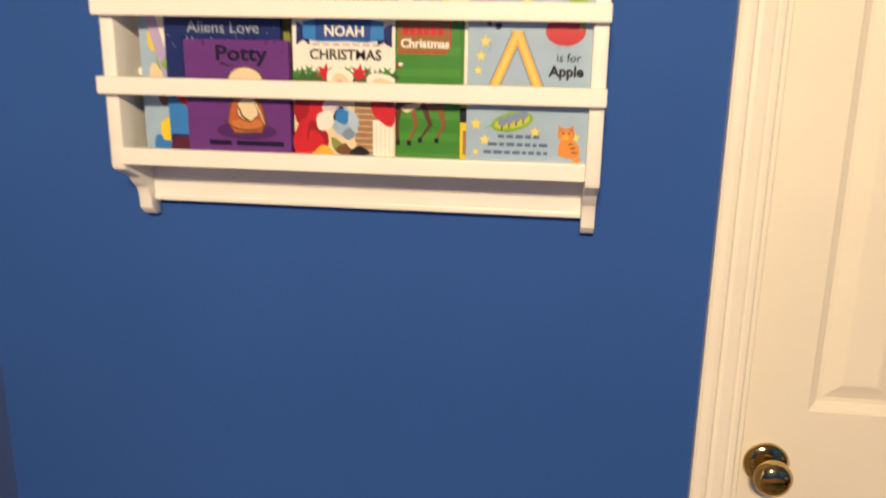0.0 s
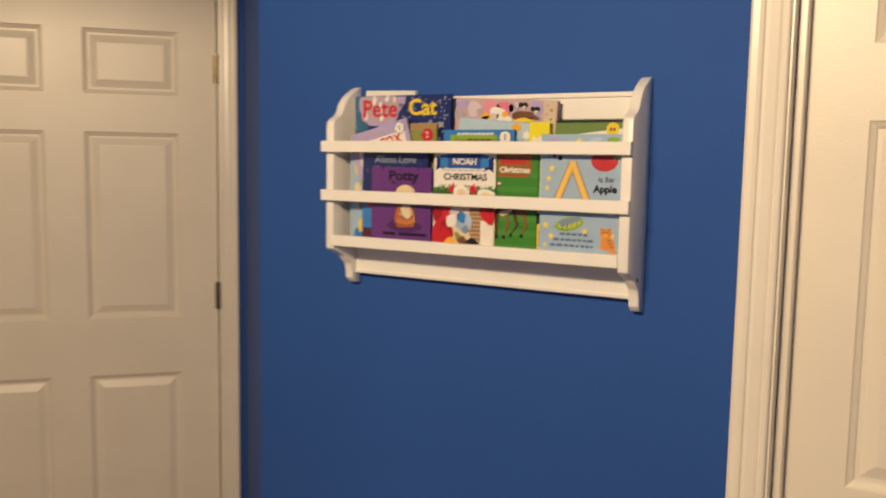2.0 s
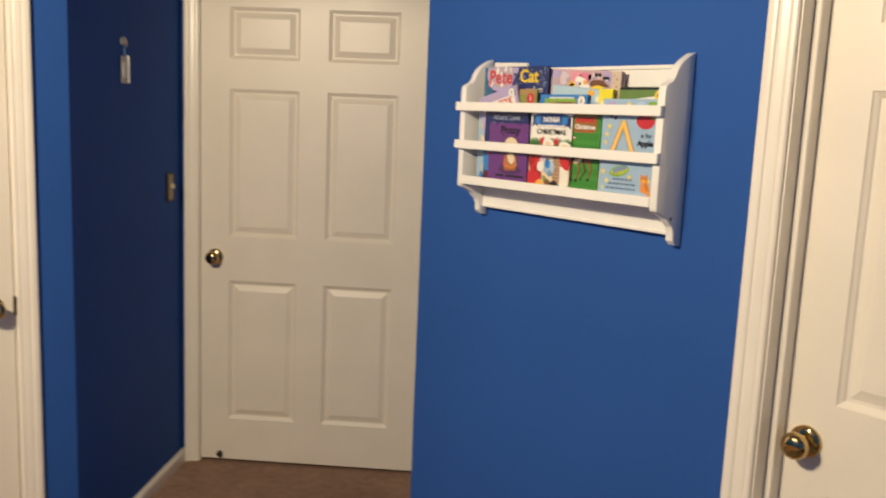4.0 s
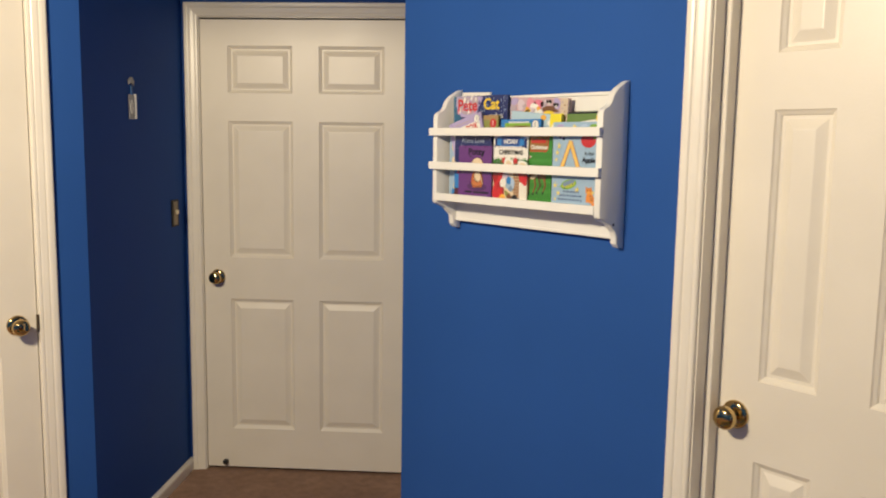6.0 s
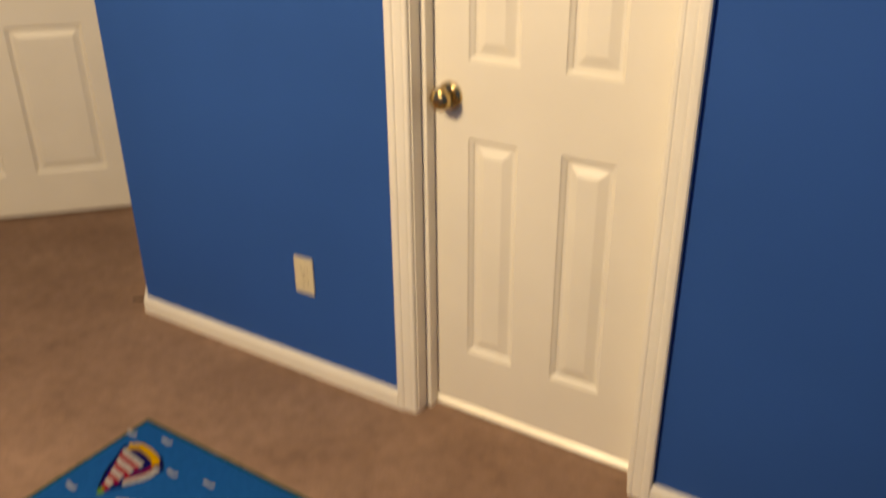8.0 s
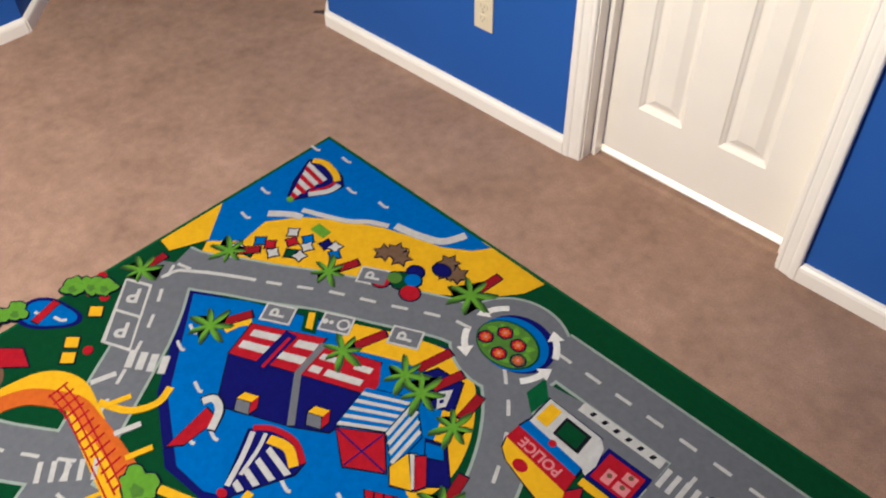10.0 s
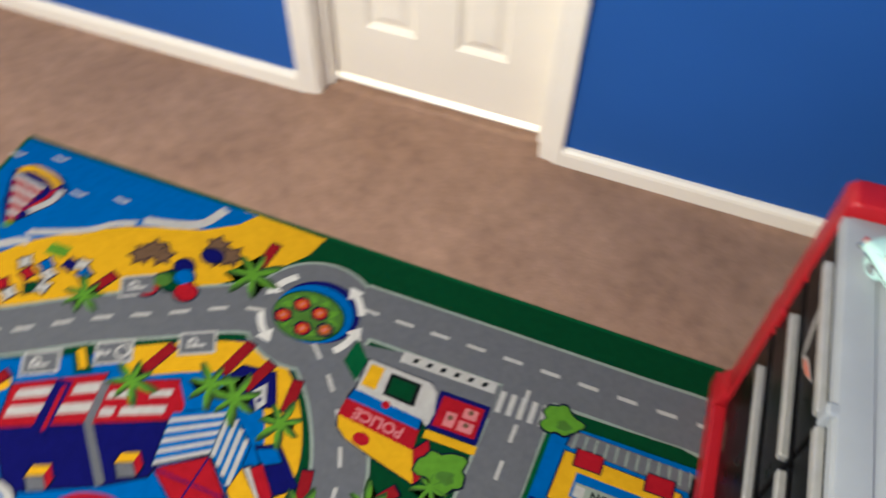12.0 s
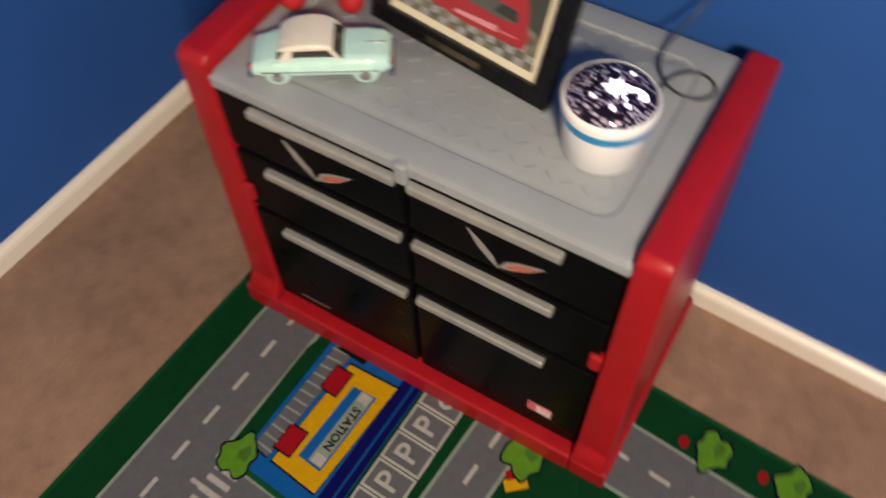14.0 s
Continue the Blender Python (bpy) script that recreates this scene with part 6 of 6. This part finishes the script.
line("sail_stripe", [(1.118, -1.228), (1.150, -1.280), (1.182, -1.345)], 0.012, R_WHITE, 6)
line("sail_stripe", [(1.142, -1.212), (1.162, -1.250), (1.182, -1.310)], 0.009, R_WHITE, 6)
line("sail_edge", [(1.110, -1.222), (1.145, -1.194), (1.205, -1.182), (1.258, -1.204)], 0.014, R_RED, 7)
line("sail_edge", [(1.158, -1.216), (1.205, -1.202), (1.250, -1.222)], 0.022, R_YELLOW, 8)
dye("sail_tip", blob(1.188, -1.362, 0.013, 0.010, 10), R_RED, 8)
line("canoe", [(0.972, -1.258), (0.984, -1.236), (1.018, -1.246), (1.046, -1.288)], 0.018, R_WHITE, 7)
dye("canoe", [(1.010, -1.378), (0.992, -1.262), (1.034, -1.262), (1.034, -1.350)], R_RED, 6)
line("pier", [(1.06, -1.455), (1.25, -1.375), (1.46, -1.245)], 0.020, R_YELLOW, 6)
line("pier", [(1.10, -1.475), (1.28, -1.405), (1.48, -1.265)], 0.010, R_YELLOW, 6)
line("pier", [(1.24, -1.37), (1.23, -1.32)], 0.018, R_YELLOW, 6)
line("pier", [(1.05, -1.45), (1.0, -1.545), (0.99, -1.60)], 0.010, R_YELLOW, 7)
bush(1.045, -1.470, 0.042)
for x, y, tx, ty in ((0.803, -1.118, 0.043, 0.088), (1.097, -0.949, 0.035, 0.100), (1.254, -0.897, 0.031, 0.112), (1.316, -0.908, 0.032, 0.096), (1.430, -0.924, -0.009, 0.095), (1.546, -1.080, -0.019, 0.082)):
    palm(x, y, 0.054, (tx, ty))

# park in the corner, and the bridge
line("bridge_rail", [(0.63, -1.585), (0.655, -1.485), (0.72, -1.445), (0.80, -1.455), (0.90, -1.48), (1.045, -1.510)], 0.066, R_YELLOW, 6.5)
line("bridge", [(0.635, -1.60), (0.660, -1.535), (0.699, -1.497), (0.768, -1.458), (0.835, -1.456), (0.903, -1.459), (1.054, -1.472)], 0.044, R_ORANGE, 7.5)
for k in range(13):
    x = 0.70 + 0.026 * k
    line("bridge_line", [(x, -1.440 - 0.09 * max(0, x - 0.75)), (x + 0.006, -1.492 - 0.09 * max(0, x - 0.75))], 0.005, R_RED, 8.5)
for dy in (0.0, -0.018, 0.018):
    line("bridge_line", [(0.70, -1.468 + dy), (0.80, -1.474 + dy), (1.03, -1.516 + dy)], 0.004, R_RED, 8.5)
for k, (x, y) in enumerate(((0.74, -1.405), (0.82, -1.415), (0.90, -1.44), (0.97, -1.455))):
    line("cable_stay", [(x, y), (x + 0.02, y + 0.055)], 0.014, R_YELLOW if k % 2 else R_WHITE, 8)
line("rail_loop", [(0.80, -1.42), (0.87, -1.385), (0.90, -1.33), (0.885, -1.285)], 0.018, R_YELLOW, 7)
dye("pond", blob(0.475, -1.37, 0.085, 0.048, 26, 30, 3, 0.10), R_NAVY, 3)
dye("pond", blob(0.475, -1.37, 0.072, 0.038, 26, 30, 3, 0.10), R_BLUE, 4)
ripples([(0.46, -1.38), (0.51, -1.355)], 30)
line("pond_bridge", [(0.455, -1.335), (0.475, -1.405)], 0.022, R_RED, 6)
for x, y in ((0.555, -1.285), (0.635, -1.405), (0.60, -1.375)):
    dye("bench", [(x - 0.024, y), (x, y + 0.022), (x + 0.024, y + 0.002), (x, y - 0.02)], R_YELLOW, 5)
dye("playhouse", [(0.475, -1.515), (0.53, -1.465), (0.59, -1.48), (0.54, -1.53)], R_RED, 5)
dye("slide", blob(0.545, -1.575, 0.052, 0.050, 24), R_BROWN, 4)
dye("slide", blob(0.545, -1.575, 0.042, 0.040, 24), R_RED, 5)
dye("slide", blob(0.545, -1.575, 0.032, 0.030, 24), R_LIGHT, 6)
dye("slide", blob(0.545, -1.580, 0.018, 0.017, 20), R_BLUE, 7)
line("stream", [(0.375, -1.60), (0.43, -1.56), (0.45, -1.53)], 0.030, R_LIGHT, 4)
for x, y in ((0.44, -1.28), (0.47, -1.245), (0.41, -1.42), (0.39, -1.46), (0.50, -1.225)):
    bush(x, y, 0.030)
for x, y in ((0.46, -1.21), (0.49, -1.26), (0.53, -1.245), (0.65, -1.36)):
    dye("flower_bed", blob(x, y, 0.014, 0.012, 12), R_RED, 6)
bush(0.93, -1.72, 0.045)
bush(0.86, -1.78, 0.05, R_NAVY)
for k in range(5):
    dye("picnic_cloth", blob(0.78 + 0.03 * (k % 3), -1.74 - 0.03 * (k // 2), 0.016, 0.013, 10), (R_BLUE, R_RED, R_LEAF, R_BLUE, R_YELLOW)[k], 6)

# police station, garage and rail station
dye("forecourt", [(1.47, -0.70), (1.60, -0.68), (1.82, -0.68), (1.82, -0.76), (1.50, -0.77)], R_GREY, 4)
dye("lawn", [(1.495, -0.685), (1.535, -0.725), (1.530, -0.78), (1.488, -0.745)], R_EDGE, 6)
dye("police_roof", [(1.538, -0.722), (1.680, -0.727), (1.705, -0.800), (1.690, -0.815), (1.540, -0.797)], R_WHITE, 6)
dye("police_roof_box", [(1.547, -0.730), (1.578, -0.731), (1.578, -0.785), (1.545, -0.783)], R_YELLOW, 7)
dye("police_roof_box", [(1.594, -0.735), (1.664, -0.738), (1.667, -0.792), (1.596, -0.788)], R_BLACK, 7)
dye("police_roof_box", [(1.601, -0.743), (1.655, -0.745), (1.657, -0.785), (1.603, -0.782)], R_GREEN, 8)
dye("police_band", [(1.538, -0.797), (1.692, -0.812), (1.694, -0.836), (1.533, -0.822)], R_BLUE, 7)
dye("police_sign", [(1.530, -0.822), (1.696, -0.836), (1.700, -0.880), (1.528, -0.862)], R_RED, 7)
lettering("police_sign_letters", "POLICE", 0.034, R_PINK, rug, 0, 0, 0, pose(1.613, -0.850, 0.0060 + 0.0004 * 9, 0, 0, 175.5), bold=0.0008)
dye("police_wall", [(1.530, -0.862), (1.700, -0.880), (1.726, -0.944), (1.630, -0.922), (1.565, -0.905), (1.540, -0.888)], R_YELLOW, 7)
dye("police_door", blob(1.595, -0.895, 0.018, 0.014, 16), R_RED, 8)
dye("police_side", [(1.700, -0.880), (1.722, -0.848), (1.748, -0.910), (1.726, -0.944)], R_RED, 7)
dye("police_flap", [(1.682, -0.728), (1.700, -0.745), (1.712, -0.790), (1.708, -0.822), (1.692, -0.812)], R_WHITE, 8)
dye("police_lamp", blob(1.612, -0.808, 0.009, 0.009, 12), R_RED, 9)
dye("garage", rect(1.706, 1.816, -0.825, -0.735), R_NAVY, 7)
dye("garage_roof", rect(1.716, 1.806, -0.815, -0.745), R_RED, 8)
for x0, x1, ya, yb in ((1.735, 1.757, -0.808, -0.775), (1.765, 1.797, -0.808, -0.785), (1.768, 1.796, -0.778, -0.755)):
    dye("garage_mark", rect(x0, x1, ya, yb), R_PINK, 9)
    dye("garage_mark", blob((x0 + x1) / 2, (ya + yb) / 2 + 0.004, 0.006, 0.006, 10), R_BROWN, 10)
dye("garage_strip", rect(1.708, 1.818, -0.846, -0.828), R_YELLOW, 7)
bush(1.770, -0.899, 0.045)
palm(1.66, -1.02, 0.050, (0.04, 0.05))
palm(1.76, -0.94, 0.035, (0.02, 0.04))
dye("kerb_strip", [(1.985, -0.686), (2.20, -0.682), (2.235, -0.690), (2.25, -0.712), (1.99, -0.716)], R_GREEN, 5)
dye("station_ground", rect(1.940, 2.275, -0.925, -0.715), R_BLUE, 4)
dye("station_roof", [(1.99, -0.722), (2.245, -0.728), (2.255, -0.768), (1.985, -0.758)], R_GREY, 5)
for k in range(12):
    line("roof_rib", [(1.998 + 0.021 * k, -0.726), (1.996 + 0.0215 * k, -0.760)], 0.004, R_LINE, 6)
dye("station_wall", [(1.985, -0.770), (2.218, -0.776), (2.226, -0.884), (1.978, -0.874)], R_YELLOW, 6)
for x in (2.008, 2.150):
    dye("station_awning", rect(x, x + 0.052, -0.793, -0.757), R_RED, 7)
dye("station_sign", [(2.018, -0.806), (2.184, -0.810), (2.188, -0.862), (2.015, -0.858)], R_BLUE, 7)
dye("station_sign_board", [(2.022, -0.826), (2.184, -0.830), (2.186, -0.858), (2.020, -0.855)], R_LINE, 8)
for x in (2.032, 2.174):
    dye("station_sign_mark", rect(x - 0.010, x + 0.010, -0.855, -0.832), R_WHITE, 9)
lettering("station_sign_letters", "STATION", 0.0235, R_BLACK, rug, 0, 0, 0, pose(2.103, -0.843, 0.0060 + 0.0004 * 9.5, 0, 0, 178.5), bold=0.0007)
dye("station_pillar", rect(2.232, 2.262, -0.80, -0.735), R_BLACK, 7)
dye("station_step", rect(1.945, 2.270, -0.906, -0.884), R_NAVY, 7)
dye("station_step", rect(1.945, 2.270, -0.924, -0.910), R_NAVY, 7)
for k in range(5):
    parking(2.005 + 0.0625 * k, -0.975, 0, "P" if k < 4 else "o", 0.0600, 0.085)
line("curb_line", [(1.945, -0.69), (1.935, -0.92)], 0.010, R_EDGE, 8)
bush(1.958, -0.712, 0.036)
bush(2.246, -1.157, 0.040)
line("beak", [(2.175, -1.155), (2.205, -1.185)], 0.022, R_YELLOW, 8)
line("beak", [(2.193, -1.148), (2.223, -1.178)], 0.018, R_RED, 8)
for x, y in ((2.437, -1.444), (2.452, -1.592), (2.42, -1.72), (2.29, -0.535)):
    bush(x, y, 0.034)
    dye("bush_flower", blob(x - 0.01, y + 0.053, 0.012, 0.009, 12), R_RED, 6)
for x, y in ((1.60, -1.42), (1.75, -1.30), (1.70, -1.16), (2.10, -1.24), (2.05, -1.5)):
    bush(x, y, 0.045)
